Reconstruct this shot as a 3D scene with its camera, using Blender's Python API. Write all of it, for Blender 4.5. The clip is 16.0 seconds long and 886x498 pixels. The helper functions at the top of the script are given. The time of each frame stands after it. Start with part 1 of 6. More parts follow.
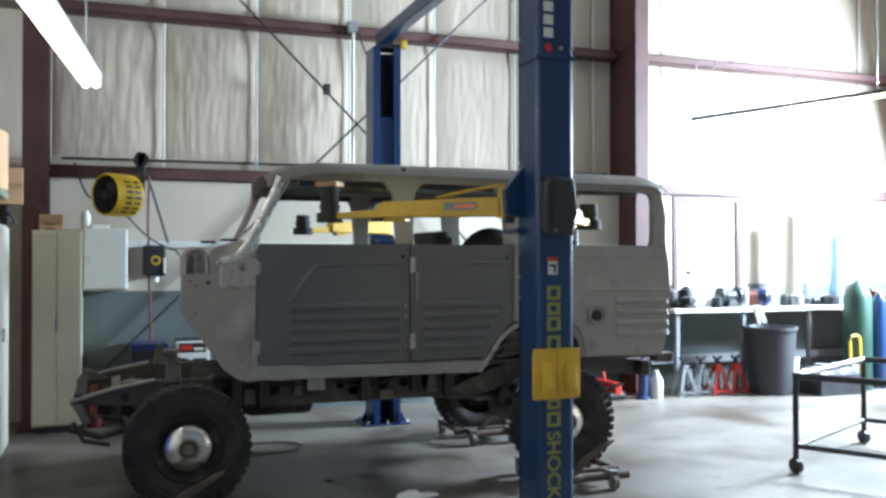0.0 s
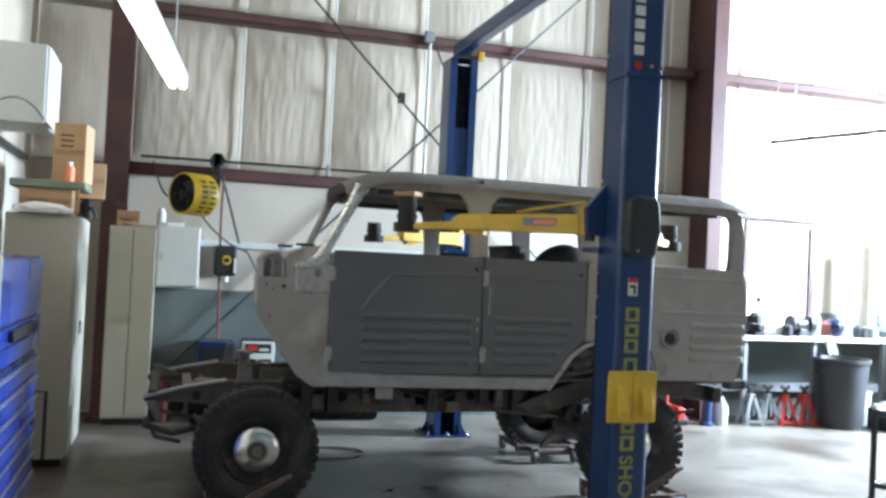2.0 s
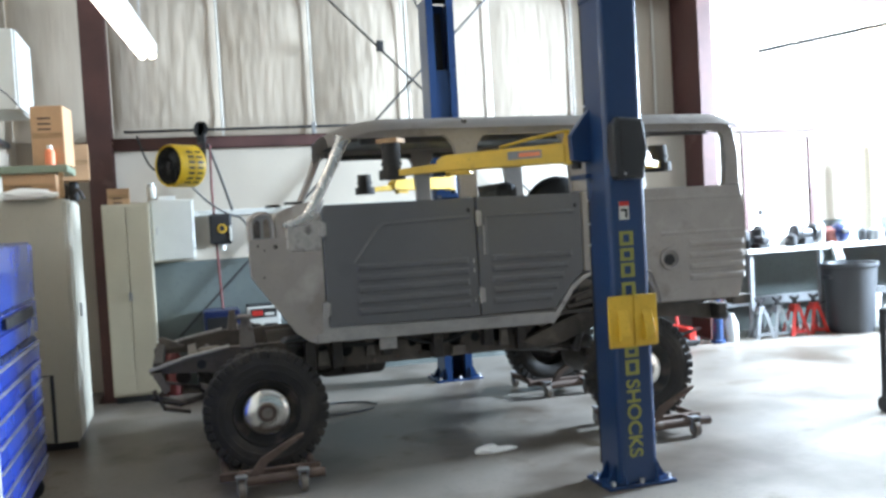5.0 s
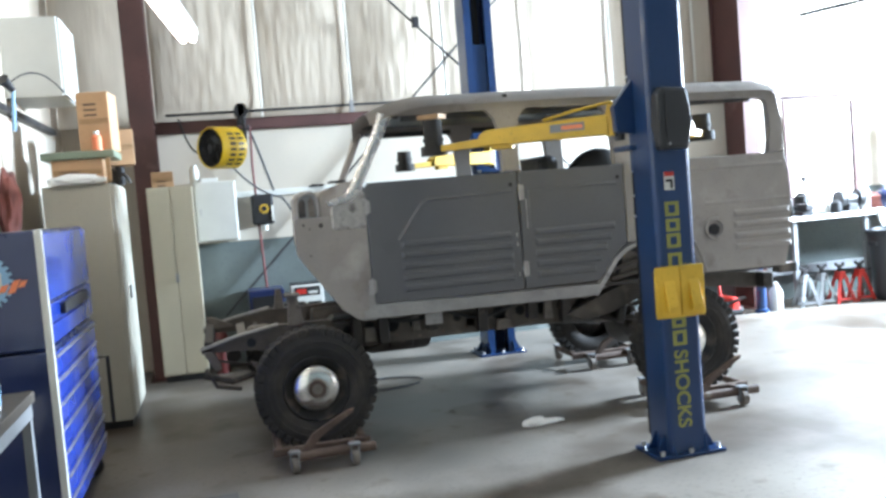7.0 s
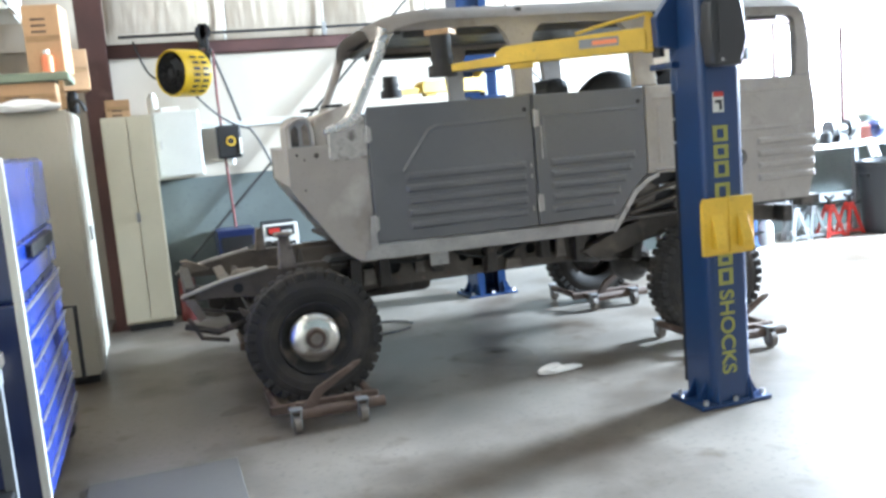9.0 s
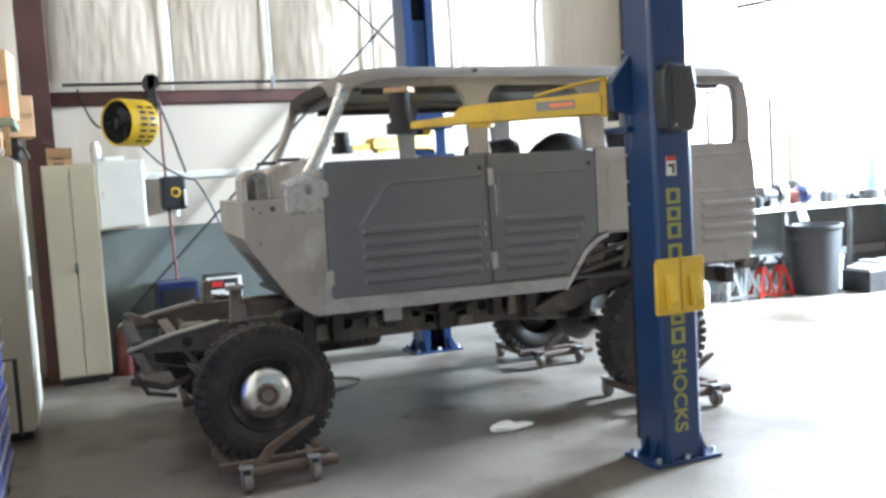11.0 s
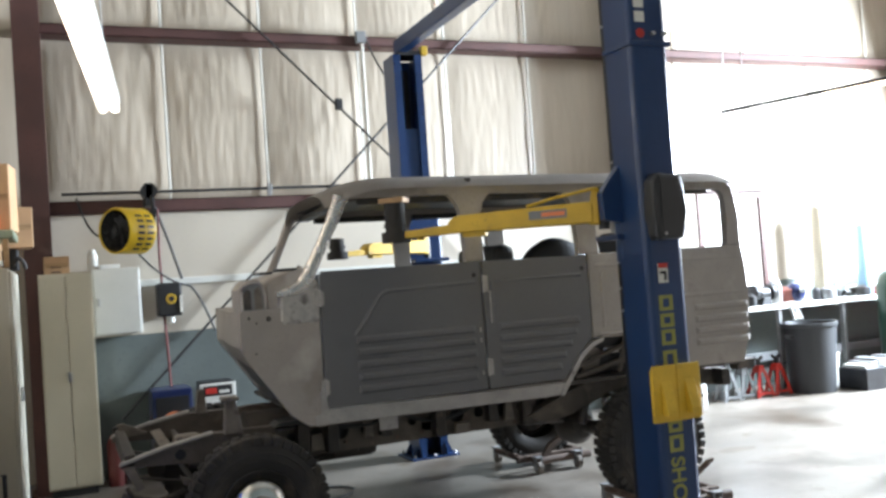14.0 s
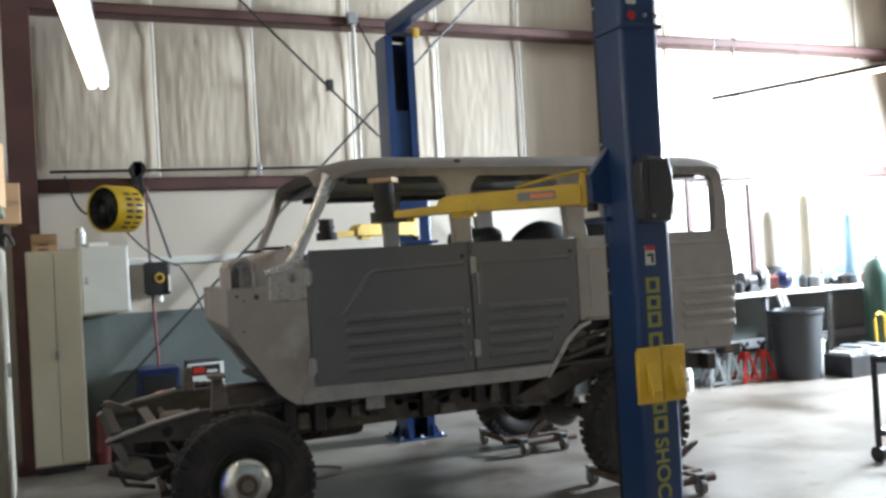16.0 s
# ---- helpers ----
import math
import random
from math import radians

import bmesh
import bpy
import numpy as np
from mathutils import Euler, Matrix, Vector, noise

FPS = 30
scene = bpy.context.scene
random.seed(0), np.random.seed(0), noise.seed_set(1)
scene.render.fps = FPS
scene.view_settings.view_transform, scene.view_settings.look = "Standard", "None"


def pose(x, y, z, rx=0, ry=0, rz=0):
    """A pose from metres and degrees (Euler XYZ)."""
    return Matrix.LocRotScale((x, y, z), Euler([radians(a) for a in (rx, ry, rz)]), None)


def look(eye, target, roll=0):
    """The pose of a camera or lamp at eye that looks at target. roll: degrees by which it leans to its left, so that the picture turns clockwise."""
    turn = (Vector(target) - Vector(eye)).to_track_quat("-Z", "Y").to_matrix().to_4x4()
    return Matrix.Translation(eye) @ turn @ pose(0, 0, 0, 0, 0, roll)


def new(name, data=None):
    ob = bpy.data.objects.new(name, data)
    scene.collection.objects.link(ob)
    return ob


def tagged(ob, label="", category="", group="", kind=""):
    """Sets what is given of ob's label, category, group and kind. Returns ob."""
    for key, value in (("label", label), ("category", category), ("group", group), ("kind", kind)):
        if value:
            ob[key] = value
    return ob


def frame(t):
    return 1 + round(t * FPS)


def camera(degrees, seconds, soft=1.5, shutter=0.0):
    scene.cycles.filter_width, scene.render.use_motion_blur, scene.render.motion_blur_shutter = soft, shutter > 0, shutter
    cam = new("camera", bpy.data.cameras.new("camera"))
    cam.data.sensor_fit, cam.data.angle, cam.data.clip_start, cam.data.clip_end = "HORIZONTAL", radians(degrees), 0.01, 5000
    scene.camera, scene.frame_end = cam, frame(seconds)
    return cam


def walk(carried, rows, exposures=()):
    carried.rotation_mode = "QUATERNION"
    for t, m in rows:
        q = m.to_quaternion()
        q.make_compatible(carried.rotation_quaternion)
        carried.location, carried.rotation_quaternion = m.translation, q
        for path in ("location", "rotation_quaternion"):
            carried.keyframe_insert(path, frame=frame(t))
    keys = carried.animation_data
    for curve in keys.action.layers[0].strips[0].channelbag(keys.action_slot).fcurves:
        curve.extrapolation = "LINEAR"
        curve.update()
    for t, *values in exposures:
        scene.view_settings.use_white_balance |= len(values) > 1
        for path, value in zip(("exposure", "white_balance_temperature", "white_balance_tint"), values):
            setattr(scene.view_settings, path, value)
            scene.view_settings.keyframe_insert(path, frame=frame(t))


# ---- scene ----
cam = camera(53.0, 16.0, soft=3.0)
PATH = [
    (0, (0.365, 0.259, 1.59), (1.062, 2.134, 1.612), -0.0),
    (0.5, (0.313, 0.313, 1.6), (0.946, 2.21, 1.628), 1.4),
    (1, (0.317, 0.311, 1.597), (0.958, 2.205, 1.635), 0.9),
    (1.5, (0.268, 0.341, 1.609), (0.87, 2.248, 1.643), 3.0),
    (2, (0.241, 0.338, 1.606), (0.823, 2.251, 1.648), 2.8),
    (2.5, (0.248, 0.345, 1.594), (0.815, 2.262, 1.631), 1.3),
    (3, (0.28, 0.34, 1.585), (0.855, 2.256, 1.599), -2.7),
    (3.5, (0.293, 0.349, 1.599), (0.854, 2.269, 1.592), -3.7),
    (4, (0.343, 0.351, 1.588), (0.913, 2.267, 1.56), -2.1),
    (6.5, (0.362, 0.379, 1.569), (0.91, 2.299, 1.453), -5.5),
    (7, (0.293, 0.35, 1.577), (0.779, 2.286, 1.454), -4.6),
    (7.5, (0.238, 0.372, 1.574), (0.643, 2.325, 1.425), -5.9),
    (8, (0.176, 0.567, 1.567), (0.562, 2.521, 1.378), -5.0),
    (8.5, (0.15, 0.824, 1.542), (0.618, 2.754, 1.302), -5.0),
    (9, (0.039, 1.017, 1.54), (0.639, 2.905, 1.269), -4.8),
    (11.5, (-0.098, 1.058, 1.558), (0.684, 2.896, 1.46), -4.0),
    (12, (-0.075, 1.032, 1.575), (0.738, 2.859, 1.538), -4.6),
    (12.5, (-0.081, 1.028, 1.598), (0.738, 2.853, 1.602), -4.1),
    (13, (-0.11, 1.038, 1.606), (0.678, 2.875, 1.645), -3.9),
    (13.5, (-0.108, 1.039, 1.604), (0.675, 2.879, 1.648), -4.5),
    (14, (-0.107, 1.026, 1.619), (0.677, 2.865, 1.677), -4.0),
    (14.5, (-0.08, 1.013, 1.612), (0.738, 2.837, 1.698), -4.7),
    (15, (-0.043, 0.964, 1.601), (0.825, 2.764, 1.675), -5.5),
    (15.5, (-0.079, 1.006, 1.594), (0.762, 2.82, 1.636), -1.9),
    (16, (-0.101, 1.016, 1.587), (0.701, 2.848, 1.612), -3.3),
]
walk(cam, [(t, look(eye, target, roll)) for t, eye, target, roll in PATH], [
    (0.0, -0.5, 6120, 15), (1.5, -0.35, 6120, 15), (3.5, 0.0, 6170, 16), (4.2, 0.05, 6170, 16), (6.5, 0.26, 6170, 16), (7.5, 0.5, 6170, 16), (9.0, 0.82, 6170, 16),
    (11.5, 0.33, 6500, 18), (12.5, -0.05, 6700, 18), (14.0, -0.25, 6730, 19), (15.0, -0.58, 6760, 19), (15.5, -0.68, 6760, 19), (16.0, -0.53, 6740, 18)])

# ---- daylight and lamps ----
world = bpy.data.worlds.new("sky")
scene.world = world
world.use_nodes = True
sky = world.node_tree.nodes.new("ShaderNodeTexSky")
sky.sky_type, sky.sun_disc = "NISHITA", False
sky.sun_elevation, sky.sun_rotation = radians(50), radians(90)
world.node_tree.links.new(sky.outputs[0], world.node_tree.nodes["Background"].inputs[0])
world.node_tree.nodes["Background"].inputs[1].default_value = 0.12


def area(name, m, w, h, watts, colour):
    lamp = bpy.data.lights.new(name, "AREA")
    lamp.shape, lamp.size, lamp.size_y, lamp.energy, lamp.color = "RECTANGLE", w, h, watts, colour
    ob = new(name, lamp)
    ob.matrix_world = m
    return tagged(ob, kind="structure")


# sky light through the two open bay doors in the east wall and through the east window of the north wall
area("door_light_1", look((10.85, 7.2, 3.15), (2.0, 6.2, 0.8)), 1.7, 1.1, 4700, (0.7, 0.88, 1.0))
area("door_light_2", look((10.85, -0.6, 1.85), (0, -0.6, 1.6)), 5.2, 3.6, 85, (1.0, 0.9, 0.76))


# ---- materials ----
def mat(name, colour, rough=0.6, metal=0.0, vary=0.15, scale=3.0, fine=60.0, bump=0.15, stain=None, stain_amount=0.0, stain_scale=1.5, stretch=(1, 1, 1), gloss=0.15, coat=0.0, spots=None, shine=0.5):
    """A surface with two scales of variation, an optional stain colour, and fine relief."""
    m = bpy.data.materials.new(name)
    m.use_nodes = True
    nt = m.node_tree
    n, ln = nt.nodes, nt.links
    p = n["Principled BSDF"]
    geo = n.new("ShaderNodeNewGeometry")
    mp = n.new("ShaderNodeMapping")
    mp.inputs["Scale"].default_value = stretch
    ln.new(geo.outputs["Position"], mp.inputs["Vector"])

    def noise_at(s, detail):
        t = n.new("ShaderNodeTexNoise")
        t.inputs["Scale"].default_value, t.inputs["Detail"].default_value = s, detail
        ln.new(mp.outputs[0], t.inputs["Vector"])
        return t

    def mix(a, b, fac):
        x = n.new("ShaderNodeMix")
        x.data_type = "RGBA"
        for sock, v in ((x.inputs[0], fac), (x.inputs[6], a), (x.inputs[7], b)):
            if isinstance(v, (tuple, float, int)):
                sock.default_value = v
            else:
                ln.new(v, sock)
        return x.outputs[2]

    def ramp(src, a, b):
        r = n.new("ShaderNodeMapRange")
        r.inputs[1].default_value, r.inputs[2].default_value = a, b
        ln.new(src, r.inputs[0])
        return r.outputs[0]

    big, small = noise_at(scale, 5), noise_at(fine, 3)
    lo = tuple(max(0, c * (1 - vary)) for c in colour) + (1,)
    hi = tuple(min(1, c * (1 + vary)) for c in colour) + (1,)
    c = mix(lo, hi, ramp(big.outputs[0], 0.3, 0.7))
    c2 = mix(c, tuple(v * (1 - vary) for v in colour) + (1,), ramp(small.outputs[0], 0.55, 0.8))
    if spots:
        sp = noise_at(4.5, 6)
        c2 = mix(c2, tuple(spots) + (1,), ramp(sp.outputs[0], 0.6, 0.72))
    if stain:
        st = noise_at(stain_scale, 8)
        c2 = mix(c2, tuple(stain) + (1,), ramp(st.outputs[0], 0.68 - 0.3 * stain_amount, 0.78 - 0.2 * stain_amount))
    ln.new(c2, p.inputs["Base Color"])
    rr = n.new("ShaderNodeMapRange")
    rr.inputs[3].default_value, rr.inputs[4].default_value = max(0.03, rough - gloss), min(1, rough + gloss)
    ln.new(big.outputs[0], rr.inputs[0])
    ln.new(rr.outputs[0], p.inputs["Roughness"])
    p.inputs["Metallic"].default_value = metal
    p.inputs["Specular IOR Level"].default_value = shine
    p.inputs["Coat Weight"].default_value = coat
    if bump:
        b = n.new("ShaderNodeBump")
        b.inputs["Strength"].default_value, b.inputs["Distance"].default_value = bump, 0.004
        ln.new(small.outputs[0], b.inputs["Height"])
        ln.new(b.outputs[0], p.inputs["Normal"])
    return m


def glow(name, colour, strength):
    m = bpy.data.materials.new(name)
    m.use_nodes = True
    p = m.node_tree.nodes["Principled BSDF"]
    p.inputs["Base Color"].default_value = (0.8, 0.8, 0.8, 1)
    p.inputs["Emission Color"].default_value = (*colour, 1)
    p.inputs["Emission Strength"].default_value = strength
    return m


M_concrete = mat("concrete", (0.16, 0.141, 0.12), 0.42, vary=0.35, scale=1.1, fine=30, bump=0.16, stain=(0.066, 0.05, 0.036), stain_amount=0.6, stain_scale=0.9, gloss=0.15, spots=(0.11, 0.086, 0.064), shine=0.4)
M_vinyl = mat("insulation_vinyl", (0.485, 0.412, 0.325), 0.5, vary=0.08, scale=1.4, fine=9, bump=0.6, stretch=(3, 3, 0.3))
# darker than the wall vinyl so the unseen roof bounces less light
M_roofing = mat("low_bounce_roof_grey", (0.3, 0.285, 0.26), 0.7, vary=0.1, scale=1.5)
M_seam = mat("seam_tape", (0.66, 0.64, 0.58), 0.3, vary=0.04, fine=30)
M_liner = mat("liner_board", (0.53, 0.475, 0.395), 0.5, vary=0.06, scale=1.2, fine=30, stain=(0.5, 0.46, 0.4), stain_amount=0.05)
M_wains = mat("grey_wainscot_paint", (0.11, 0.13, 0.124), 0.55, vary=0.2, scale=1.4, fine=25, stain=(0.24, 0.26, 0.25), stain_amount=0.12)
M_redox = mat("red_oxide_steel", (0.082, 0.033, 0.028), 0.6, vary=0.25, scale=2.5, fine=40, stain=(0.2, 0.12, 0.1), stain_amount=0.08)
M_primer = mat("dark_grey_primer", (0.12, 0.12, 0.123), 0.5, vary=0.1, scale=2.2, fine=70, bump=0.06, stain=(0.09, 0.095, 0.095), stain_amount=0.12, stain_scale=2.5)
M_body = mat("light_grey_primer", (0.315, 0.284, 0.255), 0.5, vary=0.16, scale=2.4, fine=60, bump=0.1, stain=(0.42, 0.39, 0.355), stain_amount=0.3, stain_scale=3.0, spots=(0.23, 0.2, 0.175))
M_bare = mat("bare_sanded_steel", (0.72, 0.69, 0.66), 0.26, metal=0.75, vary=0.12, scale=9, fine=60, bump=0.15, stain=(0.3, 0.28, 0.27), stain_amount=0.12, stain_scale=9)
M_mount = mat("worn_tan_bracket", (0.17, 0.145, 0.12), 0.6, vary=0.3, scale=12, fine=60, bump=0.3, stain=(0.07, 0.055, 0.045), stain_amount=0.4, stain_scale=10)
M_patch = mat("patchy_sanded_metal", (0.45, 0.42, 0.385), 0.36, metal=0.4, vary=0.3, scale=11, fine=60, bump=0.3, stain=(0.17, 0.155, 0.14), stain_amount=0.5, stain_scale=11)
M_edge = mat("worn_sill_metal", (0.4, 0.38, 0.36), 0.42, metal=0.7, vary=0.2, scale=6, fine=60, stain=(0.2, 0.19, 0.18), stain_amount=0.25, stain_scale=6)
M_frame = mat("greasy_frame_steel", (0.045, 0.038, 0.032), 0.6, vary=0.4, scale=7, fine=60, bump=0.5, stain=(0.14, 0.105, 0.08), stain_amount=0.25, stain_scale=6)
M_rusty = mat("surface_rust", (0.1, 0.065, 0.048), 0.7, vary=0.3, scale=9, fine=60, bump=0.4, stain=(0.2, 0.17, 0.14), stain_amount=0.25, stain_scale=9)
M_rail = mat("dirty_rail_steel", (0.085, 0.07, 0.056), 0.6, vary=0.35, scale=7, fine=60, bump=0.5, stain=(0.17, 0.135, 0.1), stain_amount=0.3, stain_scale=5)
M_rubber = mat("tyre_rubber", (0.027, 0.025, 0.023), 0.85, vary=0.3, scale=6, fine=80, bump=0.3, stain=(0.055, 0.046, 0.038), stain_amount=0.6, stain_scale=4)
# wheel paint, also used as painted shade in the van's windows and roof
M_rim = mat("wheel_black_and_shade", (0.03, 0.029, 0.028), 0.5, vary=0.3, scale=8, fine=50, stain=(0.11, 0.088, 0.07), stain_amount=0.5, stain_scale=7)
M_chrome = mat("dull_chrome", (0.72, 0.7, 0.66), 0.22, metal=1.0, vary=0.08, scale=14, fine=80, bump=0.05, gloss=0.08)
M_blue = mat("lift_blue_paint", (0.009, 0.035, 0.11), 0.32, vary=0.15, scale=2.0, fine=50, bump=0.06, stain=(0.03, 0.045, 0.11), stain_amount=0.12, gloss=0.08, coat=0.2)
M_yellow = mat("lift_yellow_paint", (0.64, 0.4, 0.035), 0.48, vary=0.15, scale=6, fine=50, stain=(0.26, 0.17, 0.05), stain_amount=0.16, stain_scale=9)
M_fan = mat("fan_yellow_plastic", (0.66, 0.42, 0.012), 0.4, vary=0.08, scale=6, fine=50, bump=0.05)
M_black = mat("black_plastic_and_shade", (0.01, 0.01, 0.011), 0.55, vary=0.2, scale=8, fine=60)
M_dark = mat("dark_steel", (0.035, 0.035, 0.037), 0.45, metal=0.3, vary=0.25, scale=6, fine=50, stain=(0.1, 0.08, 0.07), stain_amount=0.12)
M_steel = mat("galvanised_steel", (0.5, 0.5, 0.5), 0.4, metal=0.9, vary=0.15, scale=8, fine=50)
M_cab = mat("putty_cabinet_enamel", (0.46, 0.435, 0.36), 0.45, vary=0.07, scale=1.5, fine=40, bump=0.04, stain=(0.4, 0.38, 0.33), stain_amount=0.12, stretch=(1, 1, 0.5))
M_beige = mat("beige_cabinet_enamel", (0.55, 0.5, 0.38), 0.42, vary=0.07, scale=1.5, fine=40, bump=0.04, stain=(0.42, 0.38, 0.3), stain_amount=0.12)
M_white = mat("white_enamel", (0.62, 0.62, 0.58), 0.4, vary=0.05, scale=3, fine=40, bump=0.04, stain=(0.6, 0.58, 0.54), stain_amount=0.06)
M_chest = mat("tool_chest_blue", (0.02, 0.06, 0.42), 0.25, vary=0.1, scale=3, fine=60, bump=0.02, coat=0.4)
M_chestd = mat("tool_chest_dark_blue", (0.012, 0.022, 0.085), 0.3, vary=0.15, scale=3, fine=60, bump=0.02, coat=0.3)
M_card = mat("corrugated_cardboard", (0.5, 0.31, 0.17), 0.8, vary=0.1, scale=4, fine=40, stain=(0.38, 0.22, 0.11), stain_amount=0.12, stain_scale=6)
M_wood = mat("raw_wood", (0.36, 0.22, 0.11), 0.7, vary=0.25, scale=5, fine=40, bump=0.3, stretch=(1, 8, 8))
M_red = mat("red_paint", (0.5, 0.03, 0.02), 0.4, vary=0.15, scale=8, fine=50, stain=(0.2, 0.05, 0.04), stain_amount=0.15)
M_jacket = mat("faded_red_cloth", (0.22, 0.075, 0.06), 0.85, vary=0.3, scale=8, stain=(0.04, 0.03, 0.03), stain_amount=0.3, stain_scale=7)
M_tray = mat("sage_green_plastic", (0.2, 0.24, 0.17), 0.5, vary=0.12, scale=5)
M_orange = mat("orange_red_script", (0.8, 0.23, 0.1), 0.5, vary=0.05)
M_green = mat("dark_green_cylinder_paint", (0.02, 0.055, 0.04), 0.4, vary=0.15, scale=6)
M_grey = mat("grey_paint", (0.2, 0.205, 0.21), 0.5, vary=0.15, scale=5, fine=40, stain=(0.12, 0.11, 0.1), stain_amount=0.15)
M_can = mat("grey_can_plastic", (0.028, 0.03, 0.033), 0.55, vary=0.1, scale=4)
M_oil = mat("soaked_oil", (0.12, 0.098, 0.078), 0.45, vary=0.3, scale=9, fine=40, gloss=0.1)
M_cover = mat("charcoal_plastic", (0.028, 0.029, 0.032), 0.38, vary=0.1, scale=6, gloss=0.08)
M_rag = mat("white_paper_towel", (0.82, 0.82, 0.8), 0.9, vary=0.05)
M_letter = mat("yellow_vinyl_lettering", (0.26, 0.26, 0.06), 0.5, vary=0.12, scale=20)
M_mat = mat("rubber_floor_mat", (0.095, 0.09, 0.083), 0.7, vary=0.12, scale=3, fine=60)
M_cable = mat("cable_rubber", (0.03, 0.03, 0.03), 0.6)
M_redhose = mat("dark_red_coat", (0.12, 0.02, 0.017), 0.5)
M_tube = glow("fluorescent_tube", (1.0, 0.87, 0.66), 10.0)
M_bench = mat("worn_table_steel", (0.1, 0.084, 0.068), 0.45, metal=0.3, vary=0.3, scale=5, fine=50, stain=(0.08, 0.065, 0.055), stain_amount=0.35, stain_scale=4)
M_day = glow("bright_daylight", (0.95, 0.98, 1.0), 3.0)
M_lightblue = mat("pale_blue_decal", (0.25, 0.42, 0.6), 0.5, vary=0.1)

# ---- building blocks ----
ORG = {}


def thing(name, loc, label, category, group="", kind=""):
    ob = new(name)
    ob.empty_display_size = 0.1
    ob.location = loc
    ORG[ob] = Vector(loc)
    return tagged(ob, label, category, group, kind)


def part(name, bm, material, parent=None, label="", smooth=False, category="", kind="", group=""):
    """Links a bmesh, given in world metres, as one mesh object under a thing or a part."""
    o = ORG.get(parent, Vector((0, 0, 0)))
    bmesh.ops.recalc_face_normals(bm, faces=bm.faces)
    if smooth:
        for f in bm.faces:
            f.smooth = True
        for e in bm.edges:
            if len(e.link_faces) == 2 and e.calc_face_angle() > 0.6:
                e.smooth = False
    bmesh.ops.translate(bm, verts=bm.verts, vec=-o)
    me = bpy.data.meshes.new(name)
    bm.to_mesh(me)
    bm.free()
    me.materials.append(material)
    ob = new(name, me)
    if parent is not None:
        ob.parent = parent
    ORG[ob] = o
    return tagged(ob, label, category, group, kind)


def B():
    return bmesh.new()


def box(bm, x0, x1, y0, y1, z0, z1, bev=0.0, m=None):
    r = bmesh.ops.create_cube(bm, size=1)["verts"]
    t = Matrix.Translation(((x0 + x1) / 2, (y0 + y1) / 2, (z0 + z1) / 2)) @ Matrix.Diagonal((abs(x1 - x0), abs(y1 - y0), abs(z1 - z0), 1))
    bmesh.ops.transform(bm, matrix=(m @ t) if m else t, verts=r)
    if bev:
        es = list({e for v in r for e in v.link_edges})
        bmesh.ops.bevel(bm, geom=es, offset=bev, segments=2, affect="EDGES", profile=0.5)
    return bm


def prism(bm, pts, a, b, axis="y", bev=0.0):
    """A flat outline, given in the plane across axis, drawn out from a to b."""
    def at(p, q):
        return {"y": (p[0], q, p[1]), "x": (q, p[0], p[1]), "z": (p[0], p[1], q)}[axis]
    v0 = [bm.verts.new(at(p, a)) for p in pts]
    v1 = [bm.verts.new(at(p, b)) for p in pts]
    faces = [bm.faces.new(v0), bm.faces.new(v1[::-1])]
    k = len(pts)
    faces += [bm.faces.new((v0[i], v0[(i + 1) % k], v1[(i + 1) % k], v1[i])) for i in range(k)]
    if bev:
        es = list({e for f in faces[:2] for e in f.edges})
        bmesh.ops.bevel(bm, geom=es, offset=bev, segments=2, affect="EDGES", profile=0.5)
    return bm


def cyl(bm, p0, p1, r, seg=14, r2=None):
    p0, p1 = Vector(p0), Vector(p1)
    d = p1 - p0
    m = Matrix.Translation((p0 + p1) / 2) @ d.to_track_quat("Z", "Y").to_matrix().to_4x4()
    bmesh.ops.create_cone(bm, cap_ends=True, segments=seg, radius1=r, radius2=r if r2 is None else r2, depth=d.length, matrix=m)
    return bm


def pipe(bm, pts, r, seg=8):
    """A round tube along a line of points, with mitred joints."""
    pts = [Vector(p) for p in pts]
    rings = []
    for i, p in enumerate(pts):
        d = (pts[min(i + 1, len(pts) - 1)] - pts[max(i - 1, 0)]).normalized()
        up = Vector((0, 0, 1)) if abs(d.z) < 0.95 else Vector((1, 0, 0))
        u = d.cross(up).normalized()
        w = d.cross(u)
        rings.append([bm.verts.new(p + r * (math.cos(a) * u + math.sin(a) * w)) for a in [2 * math.pi * k / seg for k in range(seg)]])
    for a, b in zip(rings, rings[1:]):
        for k in range(seg):
            bm.faces.new((a[k], a[(k + 1) % seg], b[(k + 1) % seg], b[k]))
    bm.faces.new(rings[0][::-1])
    bm.faces.new(rings[-1])
    return bm


def arc(p, q, sag, n=10):
    p, q = Vector(p), Vector(q)
    return [p.lerp(q, i / n) - Vector((0, 0, sag * 4 * (i / n) * (1 - i / n))) for i in range(n + 1)]


def lathe(bm, centre, profile, axis="y", seg=40):
    """Turns (radius, offset along the axis) round an axis through centre."""
    c = Vector(centre)
    rows = []
    for r, h in profile:
        row = []
        for k in range(seg):
            a = 2 * math.pi * k / seg
            u, v = r * math.cos(a), r * math.sin(a)
            row.append(bm.verts.new(c + Vector({"y": (u, h, v), "z": (u, v, h), "x": (h, u, v)}[axis])))
        rows.append(row)
    for a, b in zip(rows, rows[1:]):
        for k in range(seg):
            bm.faces.new((a[k], a[(k + 1) % seg], b[(k + 1) % seg], b[k]))
    return bm


def turned(bm, m):
    bmesh.ops.transform(bm, matrix=m, verts=bm.verts)
    return bm


def structure(name, bm, material, label=""):
    return part(name, bm, material, None, label, kind="structure")


